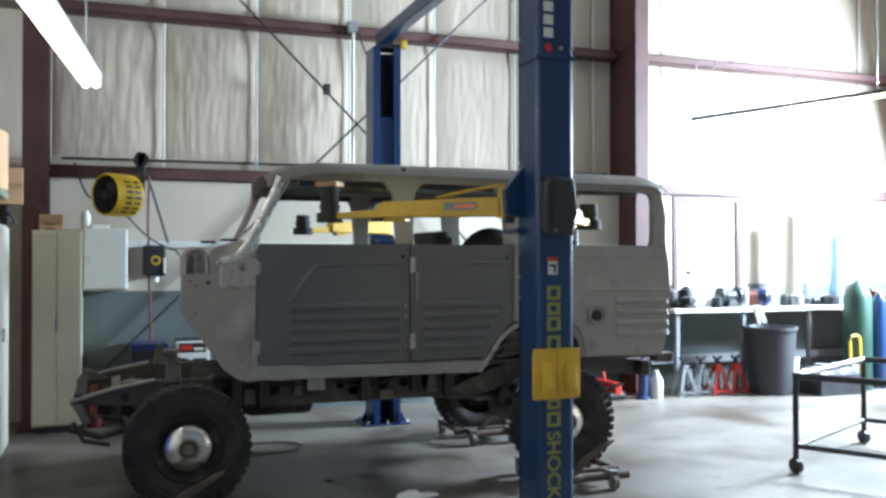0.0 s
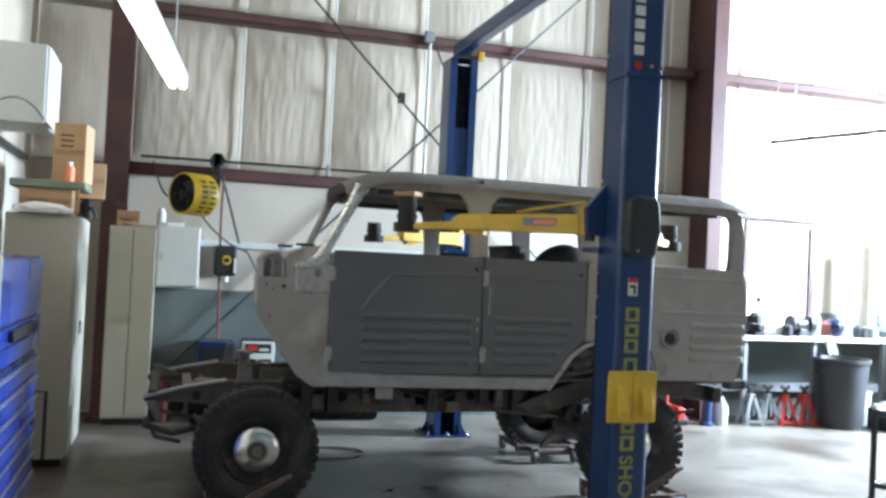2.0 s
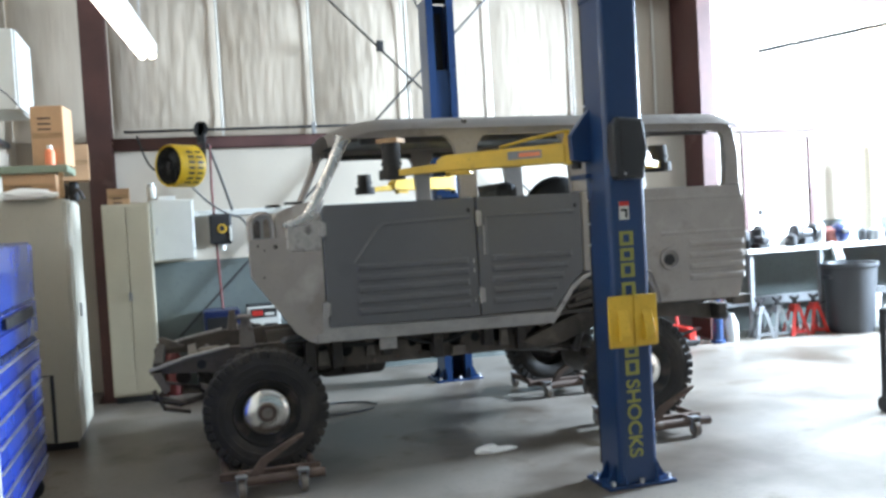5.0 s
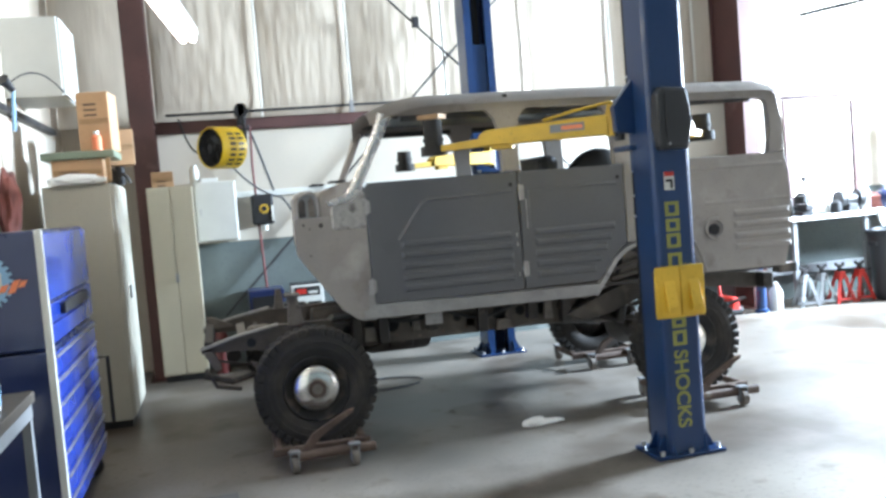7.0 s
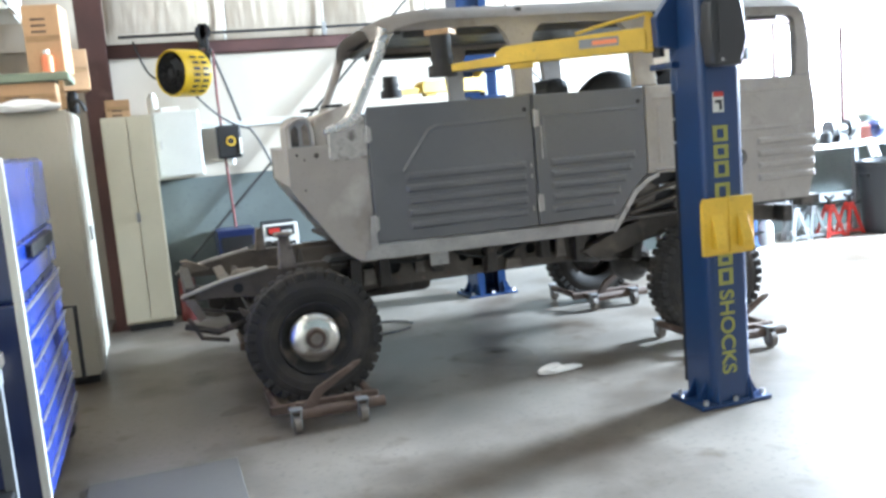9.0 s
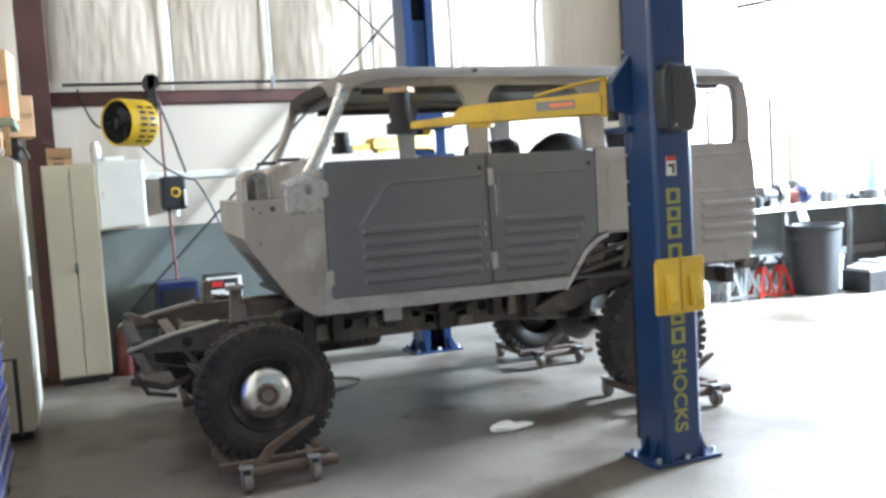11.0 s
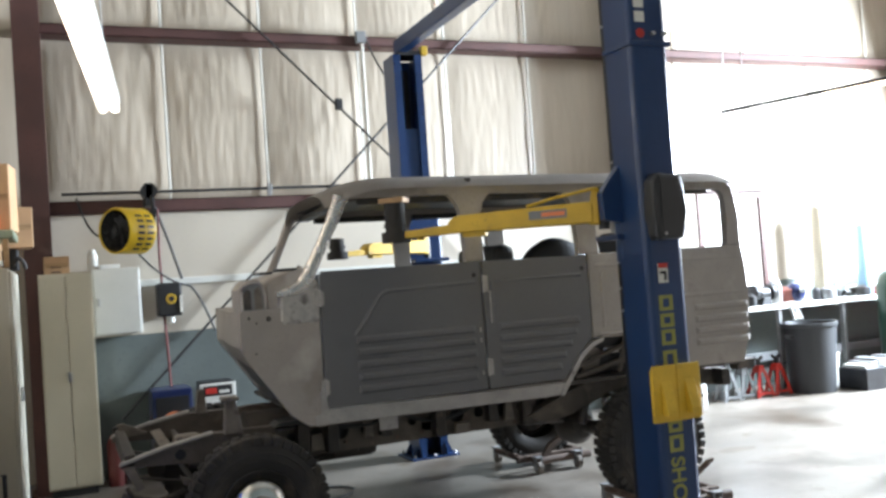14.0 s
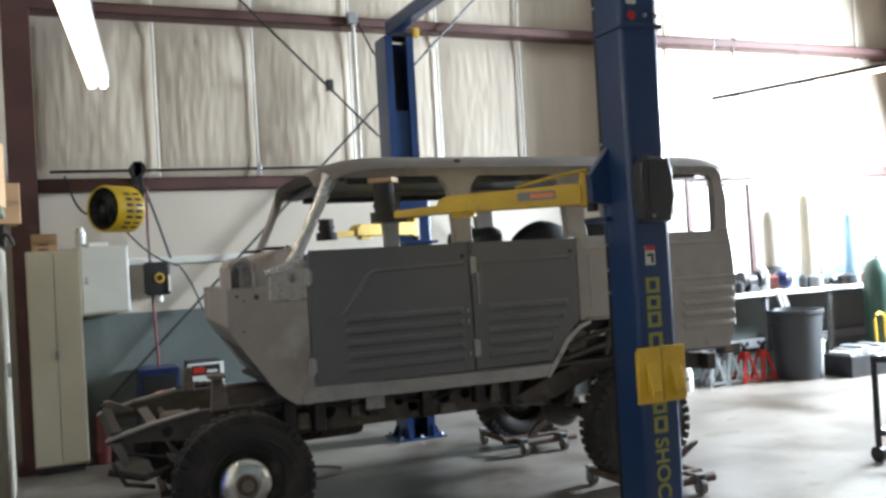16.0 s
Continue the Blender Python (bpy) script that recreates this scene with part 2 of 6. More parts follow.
# ---- the building ----
XW, XE, YS, YN, TOP = -1.12, 10.9, -5.0, 9.86, 5.6
bm = B()
box(bm, XW - 0.2, XE + 0.2, YS - 0.2, YN + 0.2, -0.15, 0.0)
floor = structure("floor", bm, M_concrete, "stained grey concrete workshop floor")
structure("ground", box(B(), -200, 200, -200, 200, -0.4, -0.16), M_concrete, "pale concrete yard round the workshop")
# roof is out of view, its grey chosen to lower the bounced light
structure("ceiling", box(B(), XW - 0.2, XE + 0.2, YS - 0.2, YN + 0.2, TOP, TOP + 0.15), M_roofing, "unseen insulated metal roof, greyed to cut bounced light")
wall_n = structure("wall_north", box(B(), XW - 0.2, XE + 0.2, YN, YN + 0.2, 0, TOP), M_vinyl, "metal building wall behind white vinyl insulation")
structure("wall_west", box(B(), XW - 0.2, XW, YS - 0.2, YN, 0, TOP), M_vinyl, "metal building side wall with white insulation")
# south wall is out of view, dark to lower the bounced light
structure("wall_south", box(B(), XW, XE + 0.2, YS - 0.2, YS, 0, TOP), M_wains, "unseen workshop wall, dark grey to cut bounced light")
bm = B()
DOORS = ((6.0, 8.4), (-3.4, 2.2))
ys = [YS, -3.4, 2.2, 6.0, 8.4, YN]
for i in (0, 2, 4):
    box(bm, XE, XE + 0.2, ys[i], ys[i + 1], 0, TOP)
for a, b in DOORS:
    box(bm, XE, XE + 0.2, a, b, 3.7, TOP)
structure("wall_east", bm, M_liner, "workshop wall with two open overhead bay doors")
for k, (a, b) in enumerate(DOORS):
    bm = B()
    box(bm, XE - 0.03, XE + 0.0, a - 0.12, a, 0, 3.8)
    box(bm, XE - 0.03, XE + 0.0, b, b + 0.12, 0, 3.8)
    box(bm, XE - 0.03, XE + 0.0, a, b, 3.7, 3.8)
    structure("door_%d" % (k + 1), bm, M_redox, "red-oxide steel frame of an open bay door")

SEAMS = [-0.2, 0.85, 1.79, 2.80, 3.79, 4.80, 5.85, 6.9, 7.95, 9.0, 10.05, 10.9]


def blanket(x0, x1, z0, z1, y, seed, nx=44, nz=34):
    """A quilted vinyl sheet that bulges between its seams, with soft upright pleats."""
    bm = B()
    rows = []
    for j in range(nz + 1):
        v = j / nz
        z = z0 + (z1 - z0) * v
        row = []
        for i in range(nx + 1):
            u = i / nx
            x = x0 + (x1 - x0) * u
            edge = min(1, 6 * u, 6 * (1 - u)) * min(1, 7 * v, 7 * (1 - v))
            d = 0.035 * math.sin(math.pi * u) ** 0.6
            pl = noise.noise((x * 12, z * 1.1, seed)) * 0.0045 + noise.noise((x * 34, z * 4.0, seed + 7)) * 0.006
            pl += noise.noise((x * 1.7, z * 1.6, seed + 3)) * 0.016
            row.append(bm.verts.new((x, y - d * min(1, 8 * v, 8 * (1 - v)) - pl * edge, z)))
        rows.append(row)
    for a, b in zip(rows, rows[1:]):
        for i in range(nx):
            bm.faces.new((a[i], a[i + 1], b[i + 1], b[i]))
    return bm


for k, (a, b) in enumerate(zip(SEAMS, SEAMS[1:])):
    part("insulation_panel", blanket(a, b, 2.5, 4.02, 9.8, k), M_vinyl, wall_n, smooth=True)
    part("insulation_panel", blanket(a, b, 4.09, TOP, 9.8, k + 40), M_vinyl, wall_n, smooth=True)
part("insulation_panel", blanket(XW, SEAMS[0], 2.5, 4.02, 9.8, 31, 14), M_vinyl, wall_n, smooth=True)
part("insulation_panel", blanket(XW, SEAMS[0], 4.09, TOP, 9.8, 32, 14), M_vinyl, wall_n, smooth=True)
for k, x in enumerate(SEAMS[1:-1]):
    part("seam_strip", box(B(), x - 0.014, x + 0.014, 9.752, 9.765, 2.5, TOP, 0.006), M_seam, wall_n)
for name, z0, z1 in (("upper_girt", 4.0, 4.1), ("lower_girt", 2.38, 2.5)):
    bm = B()
    for a, b in ((-0.2, 6.07), (6.25, XE)):
        box(bm, a, b, 9.56, 9.58, z0, z1, 0.004)
        box(bm, a, b, 9.56, 9.76, z1 - 0.012, z1)
        box(bm, a, b, 9.56, 9.76, z0, z0 + 0.012)
    part(name, bm, M_redox, wall_n, "red-oxide steel channel girt")
# lower lining with a painted dado, split for the east window
WIN = (6.95, 7.83, 1.12, 2.3)
bm = B()
box(bm, -0.2, WIN[0], 9.6, 9.66, 1.27, 2.38)
box(bm, WIN[1], XE, 9.6, 9.66, 1.27, 2.38)
box(bm, WIN[0], WIN[1], 9.6, 9.66, WIN[3], 2.38)
part("liner_panel", bm, M_liner, wall_n, "white painted lining board")
bm = B()
box(bm, -0.2, XE, 9.6, 9.66, 0.0, 1.12)
box(bm, -0.2, WIN[0], 9.6, 9.66, 1.12, 1.266)
box(bm, WIN[1], XE, 9.6, 9.66, 1.12, 1.266)
part("dado_panel", bm, M_wains, wall_n, "dark grey painted dado")
part("liner_rail", box(B(), -0.2, 6.07, 9.575, 9.6, 1.70, 1.765, 0.006), M_white, wall_n, "white horizontal trim strip")
win = structure("window_1", box(B(), WIN[0], WIN[1], 9.63, 9.64, WIN[2], WIN[3]), M_day, "window full of bright daylight")
bm = B()
box(bm, WIN[0] - 0.07, WIN[0], 9.585, 9.64, WIN[2] - 0.07, WIN[3] + 0.07, 0.005)
box(bm, WIN[1], WIN[1] + 0.07, 9.585, 9.64, WIN[2] - 0.07, WIN[3] + 0.07, 0.005)
box(bm, WIN[0], WIN[1], 9.585, 9.64, WIN[3], WIN[3] + 0.07, 0.005)
box(bm, WIN[0], WIN[1], 9.575, 9.64, WIN[2] - 0.07, WIN[2], 0.005)
part("window_frame", bm, M_redox, win, "brown steel window frame")


def h_column(name, x0, x1, y0, y1, label):
    bm = B()
    box(bm, x0, x1, y0, y0 + 0.016, 0.012, TOP, 0.002)
    box(bm, x0, x1, y1 - 0.016, y1, 0.012, TOP, 0.002)
    box(bm, (x0 + x1) / 2 - 0.05, (x0 + x1) / 2 + 0.03, y0 + 0.016, y1 - 0.016, 0.012, TOP)
    box(bm, x0 - 0.04, x1 + 0.04, y0 - 0.04, y1, 0, 0.012)
    for z in (0.6, 2.44, 4.09):
        box(bm, x0 + 0.005, x1 - 0.005, y0 + 0.016, y1 - 0.016, z, z + 0.012)
    return structure(name, bm, M_redox, label)


h_column("column_1", -0.42, -0.2, 9.25, 9.58, "red-oxide steel corner column")
h_column("column_3", 10.66, 10.88, 9.2, 9.74, "red-oxide steel end column")
h_column("column_2", 6.07, 6.25, 9.16, 9.74, "red-oxide steel portal frame column")
# girts and sheeting of the west wall
bm = B()
for z in (2.40, 4.05):
    box(bm, XW, XW + 0.06, YS, 9.2, z, z + 0.05, 0.004)
structure("trim_west_girt", bm, M_dark, "slim dark girt along the side wall")
structure("trim_west_conduit", cyl(B(), (XW + 0.05, 6.3, 1.4), (XW + 0.05, 6.3, TOP), 0.02, 10), M_card, "tan conduit up the side wall")
bm = B()
for k in range(12):
    box(bm, XW, XW + 0.02, -4.9 + 1.2 * k, -3.74 + 1.2 * k, 0.02, 2.36, 0.004)
structure("trim_west_lining", bm, M_liner, "white lining boards along the side wall")

# ---- the van body on its chassis ----
YA, YZ = 6.02, 7.66
YC = (YA + YZ) / 2
SKEW = 0.12
truck = thing("vintage_van", (2.4, YC, 0.0), "stripped four-door van shell in grey primer on a bare chassis", "vehicle")


def both(f):
    """Builds a part for the near side and for the far side; s turns a depth from the near side into a world y."""
    for k in (0, 1):
        before = set(truck.children)
        f((lambda d: YA + d) if k == 0 else (lambda d: YZ - d), k)
        if k:
            for ob in set(truck.children) - before:
                ob.location.x += SKEW


def ribs(panel, material, x0, x1, zs, y, s):
    """Pressed horizontal beads that stand proud of a panel."""
    for z in zs:
        bm = B()
        for a, b, dz, out in ((x0, x1, 0.024, 0.013),):
            pts = [(-dz, 0), (-dz * 0.45, out), (dz * 0.45, out), (dz, 0)]
            v0 = [bm.verts.new((a, y, z + p[0])) for p in (pts[0], pts[3])]
            lo = [bm.verts.new((a + 0.02, y - s * pts[1][1], z + pts[1][0])), bm.verts.new((a + 0.02, y - s * pts[2][1], z + pts[2][0]))]
            hi = [bm.verts.new((b - 0.02, y - s * pts[1][1], z + pts[1][0])), bm.verts.new((b - 0.02, y - s * pts[2][1], z + pts[2][0]))]
            v1 = [bm.verts.new((b, y, z + p[0])) for p in (pts[0], pts[3])]
            for q in ((v0[0], v0[1], lo[1], lo[0]), (lo[0], lo[1], hi[1], hi[0]), (hi[0], hi[1], v1[1], v1[0]), (v0[0], lo[0], hi[0], v1[0]), (v0[1], lo[1], hi[1], v1[1])):
                bm.faces.new(q)
        part("rib", bm, material, panel)


def crease(panel, material, pts, y, s, w=0.016, out=0.009):
    """A pressed line along points on a panel."""
    bm = B()
    last = None
    for p, q in zip(pts, pts[1:]):
        p, q = Vector((p[0], p[1])), Vector((q[0], q[1]))
        d = (q - p).normalized()
        nrm = Vector((-d.y, d.x)) * w
        a = last or [bm.verts.new((v.x, y - s * o, v.y)) for v, o in ((p - nrm, -0.001), (p, out), (p + nrm, -0.001))]
        b = [bm.verts.new((v.x, y - s * o, v.y)) for v, o in ((q - nrm, -0.001), (q, out), (q + nrm, -0.001))]
        bm.faces.new((a[0], a[1], b[1], b[0]))
        bm.faces.new((a[1], a[2], b[2], b[1]))
        last = b
    part("pressed_line", bm, material, panel)


RIBS = [1.272, 1.20, 1.128, 1.056, 0.984]
ARCH = [(3.6, 0.87), (3.58, 0.98), (3.53, 1.08), (3.46, 1.135), (3.12, 1.135), (3.03, 1.11), (2.94, 1.04), (2.82, 0.89)]


def front_door(s, k):
    g = 1 if k == 0 else -1
    y0, y1 = s(0.0), s(0.035)
    bm = prism(B(), [(1.236, 0.90), (2.262, 0.893), (2.262, 1.688), (1.25, 1.688), (1.236, 1.66)], y0, y1, bev=0.006)
    d = part("front_door", bm, M_primer, truck, "dark grey primed door with pressed ribs")
    crease(d, M_primer, [(1.43, 1.30), (1.455, 1.33), (1.60, 1.525), (1.64, 1.545), (2.22, 1.562)], y0, g)
    ribs(d, M_primer, 1.435, 2.205, RIBS, y0, g)
    for z in (1.533, 1.018):
        bm = B()
        box(bm, 1.205, 1.228, s(-0.014), s(0.004), z - 0.045, z + 0.045, 0.004)
        box(bm, 1.232, 1.255, s(-0.01), s(0.004), z - 0.04, z + 0.04, 0.004)
        cyl(bm, (1.23, s(-0.012), z - 0.05), (1.23, s(-0.012), z + 0.05), 0.009, 8)
        part("hinge", bm, M_edge, d, "bare metal hinge")
    part("lock_hole", cyl(B(), (2.215, s(-0.002), 1.605), (2.215, s(0.01), 1.605), 0.014, 12), M_black, d)
    for z in (1.265, 1.20, 1.0):
        part("door_latch", box(B(), 2.232, 2.242, s(-0.004), s(0.004), z - 0.014, z + 0.014, 0.003), M_edge, d)


def rear_door(s, k):
    g = 1 if k == 0 else -1
    y0, y1 = s(0.0), s(0.035)
    bm = prism(B(), [(2.276, 0.895), (2.82, 0.90), (2.93, 1.055), (3.02, 1.13), (3.04, 1.15), (3.04, 1.685), (2.276, 1.688)], y0, y1, bev=0.006)
    d = part("rear_door", bm, M_primer, truck, "dark grey primed rear door with pressed ribs")
    crease(d, M_primer, [(2.33, 1.30), (2.33, 1.555), (2.98, 1.562)], y0, g)
    for x, z in zip((2.96, 2.93, 2.89, 2.84, 2.80), RIBS):
        ribs(d, M_primer, 2.36, x, [z], y0, g)
    for z in (1.547, 1.03):
        bm = B()
        box(bm, 2.268, 2.305, s(-0.014), s(0.004), z - 0.05, z + 0.05, 0.005)
        cyl(bm, (2.27, s(-0.012), z - 0.055), (2.27, s(-0.012), z + 0.055), 0.009, 8)
        part("hinge", bm, M_edge, d, "bare metal hinge")
    part("hinge_strap", box(B(), 2.312, 2.322, s(-0.008), s(0.004), 1.30, 1.50, 0.003), M_edge, d)
    part("lock_hole", cyl(B(), (2.994, s(-0.002), 1.6), (2.994, s(0.01), 1.6), 0.014, 12), M_black, d)


def quarter(s, k):
    g = 1 if k == 0 else -1
    bm = prism(B(), [(3.05, 1.14)] + [(3.12, 1.135), (3.46, 1.135), (3.53, 1.08), (3.58, 0.98), (3.6, 0.87), (4.29, 0.862), (4.34, 1.05), (4.365, 1.30), (4.35, 1.55), (4.33, 1.69), (3.05, 1.69)], s(0.004), s(0.04), bev=0.008)
    q = part("rear_quarter_panel", bm, M_body, truck, "light grey primed rear quarter panel")
    crease(q, M_body, [(3.14, 1.2), (3.14, 1.55), (3.16, 1.57)], s(0.004), g)
    crease(q, M_body, [(3.66, 1.36), (4.34, 1.36)], s(0.004), g, 0.02, 0.006)
    crease(q, M_body, [(3.10, 1.61), (4.30, 1.61)], s(0.004), g, 0.02, 0.006)
    crease(q, M_body, [(3.1, 1.155), (3.46, 1.155), (3.56, 1.09), (3.605, 0.99), (3.63, 0.87)], s(0.004), g, 0.014, 0.02)
    ribs(q, M_body, 3.88, 4.345, RIBS[0:1] + [1.19, 1.11, 1.03], s(0.004), g)
    if k == 0:
        part("fuel_recess", lathe(B(), (3.725, s(0.0), 1.178), [(0.085, 0.003), (0.08, -0.012), (0.06, -0.012), (0.05, 0.02), (0.0, 0.02)], "y", 28), M_body, q, smooth=True)
        part("fuel_neck", cyl(B(), (3.715, s(-0.012), 1.172), (3.715, s(0.03), 1.172), 0.04, 20), M_black, q, "dark open fuel filler hole")


def sill(s, k):
    bm = prism(B(), [(1.16, 0.808), (2.76, 0.796), (2.83, 0.872), (1.238, 0.888), (1.232, 1.0), (1.2, 1.0), (1.2, 0.87), (1.16, 0.86)], s(-0.006), s(0.1), bev=0.005)
    prism(bm, [(2.76, 0.80), (2.79, 0.79), (2.95, 1.02), (3.03, 1.085), (3.12, 1.115), (3.12, 1.14), (3.03, 1.115), (2.93, 1.045), (2.815, 0.88)], s(-0.012), s(0.05), bev=0.004)
    part("sill", bm, M_edge, truck, "bare worn metal door sill and wheel arch lip")


def cowl(s, k):
    bm = prism(B(), [(0.765, 1.492), (0.765, 1.27), (0.80, 1.21), (1.03, 0.88), (1.12, 0.815), (1.196, 0.80), (1.226, 0.80), (1.226, 1.46), (1.10, 1.50), (0.88, 1.492)], s(0.006), s(0.045), bev=0.006)
    q = part("cowl_side", bm, M_body, truck, "light grey patched cowl side panel")
    for x, z, r in ((0.93, 1.44, 0.015), (0.82, 1.45, 0.008), (0.86, 1.42, 0.006), (0.85, 1.25, 0.006)):
        part("bolt_hole", cyl(B(), (x, s(0.002), z), (x, s(0.02), z), r, 12), M_rim, q)
    bm = prism(B(), [(1.0, 1.57), (0.995, 1.42), (1.02, 1.395), (1.21, 1.395), (1.228, 1.42), (1.228, 1.62), (1.205, 1.66), (1.15, 1.60)], s(0.001), s(0.05), bev=0.016)
    part("pillar_foot", bm, M_patch, q, "bright bare metal repair at the pillar foot")


def swept(bm, pts, widths, y0, y1, seg=12):
    """An oval bar along points in a side plane, y0 to y1 deep."""
    rings = []
    for i, p in enumerate(pts):
        a, b = Vector(pts[max(0, i - 1)]), Vector(pts[min(len(pts) - 1, i + 1)])
        d = (b - a).normalized()
        nx, nz = -d.y, d.x
        ring = []
        for j in range(seg):
            t = 2 * math.pi * j / seg
            c = math.copysign(abs(math.cos(t)) ** 0.7, math.cos(t)) * widths[i] / 2
            v = math.copysign(abs(math.sin(t)) ** 0.7, math.sin(t)) * (y1 - y0) / 2
            ring.append(bm.verts.new((p[0] + nx * c, (y0 + y1) / 2 + v, p[1] + nz * c)))
        rings.append(ring)
    for a, b in zip(rings, rings[1:]):
        for j in range(seg):
            bm.faces.new((a[j], a[(j + 1) % seg], b[(j + 1) % seg], b[j]))
    bm.faces.new(rings[0])
    bm.faces.new(rings[-1][::-1])
    bmesh.ops.recalc_face_normals(bm, faces=bm.faces[:])
    return bm


def pillars(s, k):
    # windscreen pillar: a rounded bar leaning back, its foot bent forward
    line = [(1.40, 2.115), (1.39, 2.09), (1.335, 1.97), (1.262, 1.825), (1.202, 1.715), (1.172, 1.66), (1.145, 1.622), (1.11, 1.598), (1.065, 1.583), (0.985, 1.568)]
    wide = [0.11, 0.084, 0.074, 0.072, 0.076, 0.08, 0.08, 0.07, 0.056, 0.036]
    if k:
        line, wide = [(1.36, 2.13), (1.285, 1.95), (1.205, 1.77), (1.17, 1.69)], [0.07, 0.06, 0.06, 0.075]
    bm = swept(B(), line, wide, min(s(-0.008), s(0.05)), max(s(-0.008), s(0.05)))
    part("windscreen_pillar", bm, M_bare if k == 0 else M_body, truck, "bare shiny metal windscreen pillar" if k == 0 else "", smooth=True)
    bm = prism(B(), [(2.17, 1.69), (2.305, 1.69), (2.29, 1.8), (2.286, 2.0), (2.297, 2.05), (2.325, 2.088), (2.375, 2.108), (2.375, 2.14), (2.075, 2.14), (2.075, 2.108), (2.12, 2.09), (2.15, 2.05), (2.165, 2.0), (2.172, 1.8)], s(0.004), s(0.06), bev=0.012)
    part("door_pillar", bm, M_body, truck)
    bm = prism(B(), [(2.985, 1.69), (3.15, 1.69), (3.115, 1.8), (3.112, 2.0), (3.122, 2.05), (3.15, 2.085), (3.2, 2.105), (3.2, 2.14), (2.87, 2.14), (2.87, 2.105), (2.92, 2.088), (2.955, 2.05), (2.975, 2.0), (2.995, 1.8)], s(0.004), s(0.06), bev=0.012)
    part("door_pillar", bm, M_body, truck)
    bm = prism(B(), [(4.19, 1.69), (4.33, 1.69), (4.325, 1.9), (4.29, 2.11), (4.10, 2.14), (4.10, 2.09), (4.19, 2.085), (4.215, 2.05), (4.222, 1.9), (4.215, 1.72)], s(0.004), s(0.06), bev=0.01)
    part("corner_pillar", bm, M_body, truck)
    # the jamb's shade is put into its dark colour
    part("shaded_jamb", box(B(), 4.225, 4.30, s(0.062), s(0.085), 1.7, 2.09, 0.008), M_rim, truck, "inner window jamb darkened for its shade")
    bm = prism(B(), [(1.38, 2.09), (1.5, 2.115), (2.1, 2.112), (4.2, 2.09), (4.27, 2.10), (4.25, 2.15), (2.2, 2.18), (1.45, 2.15)], s(0.0), s(0.056), bev=0.008)
    part("roof_rail", bm, M_body, truck)
    # dark strips paint the shade under the roof rail
    for a, b in ((1.52, 2.13), (2.32, 2.95), (3.15, 4.12)):
        part("window_top_shade", box(B(), a, b, s(0.062), s(0.1), 2.07, 2.11, 0.008), M_rim, truck, "dark strip for the shade under the roof rail")


for f in (front_door, rear_door, quarter, sill, cowl, pillars):
    both(f)

# roof: a crowned skin with rounded edges and a visor lip at the front
bm = B()
NX, NY = 44, 26
grid = []
for i in range(NX + 1):
    f = i / NX
    x = 1.31 + 3.0 * f
    row = []
    for j in range(NY + 1):
        v = j / NY * 2 - 1
        side = 0.87 - 0.1 * max(0, (0.045 - f) / 0.045) ** 2
        y = YC + side * math.copysign(abs(v) ** 0.8, v)
        drop = 0.085 * abs(v) ** 7 + 0.025 * v * v
        front = 0.1 * max(0, (0.15 - f) / 0.15) ** 2.4
        rear = 0.05 * max(0, (f - 0.94) / 0.06) ** 2
        z = 2.262 - 0.028 * max(0, (f - 0.5)) * 1.2 - drop - front - rear
        bow = 0.03 * (1 - v * v) * max(0, 0.3 - f) / 0.3 - SKEW * (v + 1) / 2
        row.append(bm.verts.new((x - bow, y, z)))
    grid.append(row)
for a, b in zip(grid, grid[1:]):
    for j in range(NY):
        bm.faces.new((a[j], a[j + 1], b[j + 1], b[j]))
bmesh.ops.solidify(bm, geom=bm.faces[:], thickness=-0.014)
roof = part("roof", bm, M_body, truck, "light grey primed crowned roof", smooth=True)
part("roof_rivet", cyl(B(), (2.22, YA - 0.02, 2.195), (2.22, YA + 0.03, 2.20), 0.012, 10), M_rim, roof)
for x in (1.75, 2.3, 3.05, 3.7):
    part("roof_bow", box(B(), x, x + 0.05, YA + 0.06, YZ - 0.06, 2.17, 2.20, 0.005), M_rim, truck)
# dark sheet added below the skin to paint the shade under the roof
part("roof_lining", box(B(), 1.5, 4.18, YA + 0.12, YZ - 0.12, 2.145, 2.152), M_rim, truck, "dark sheet for the shade under the roof")
# front: scuttle, windscreen surround, bulkhead
bm = prism(B(), [(0.93, 1.478), (0.93, 1.615), (0.95, 1.65), (0.99, 1.672), (1.08, 1.70), (1.2, 1.72), (1.2, 1.66), (1.18, 1.5), (1.0, 1.45), (0.94, 1.45)], YA + 0.03, YZ - 0.03, bev=0.012)
part("scuttle", bm, M_body, truck, "grey primed scuttle below the windscreen", smooth=True)
part("cowl_shelf", box(B(), 0.775, 0.94, YA + 0.04, YZ - 0.04, 1.46, 1.485, 0.004), M_body, truck, "grey shelf in front of the scuttle")
part("bulkhead", prism(B(), [(0.775, 1.46), (0.775, 1.27), (0.81, 1.21), (0.86, 1.14), (0.88, 1.15), (0.83, 1.22), (0.80, 1.28), (0.80, 1.46)], YA + 0.045, YZ - 0.045), M_body, truck, "grey primed bulkhead")
part("toe_board", prism(B(), [(0.852, 1.165), (0.985, 0.962), (1.035, 0.955), (1.04, 0.97), (1.0, 0.985), (0.872, 1.175)], YA + 0.3, YZ - 0.16, bev=0.004), M_rim, truck, "dark bare toe board flap")
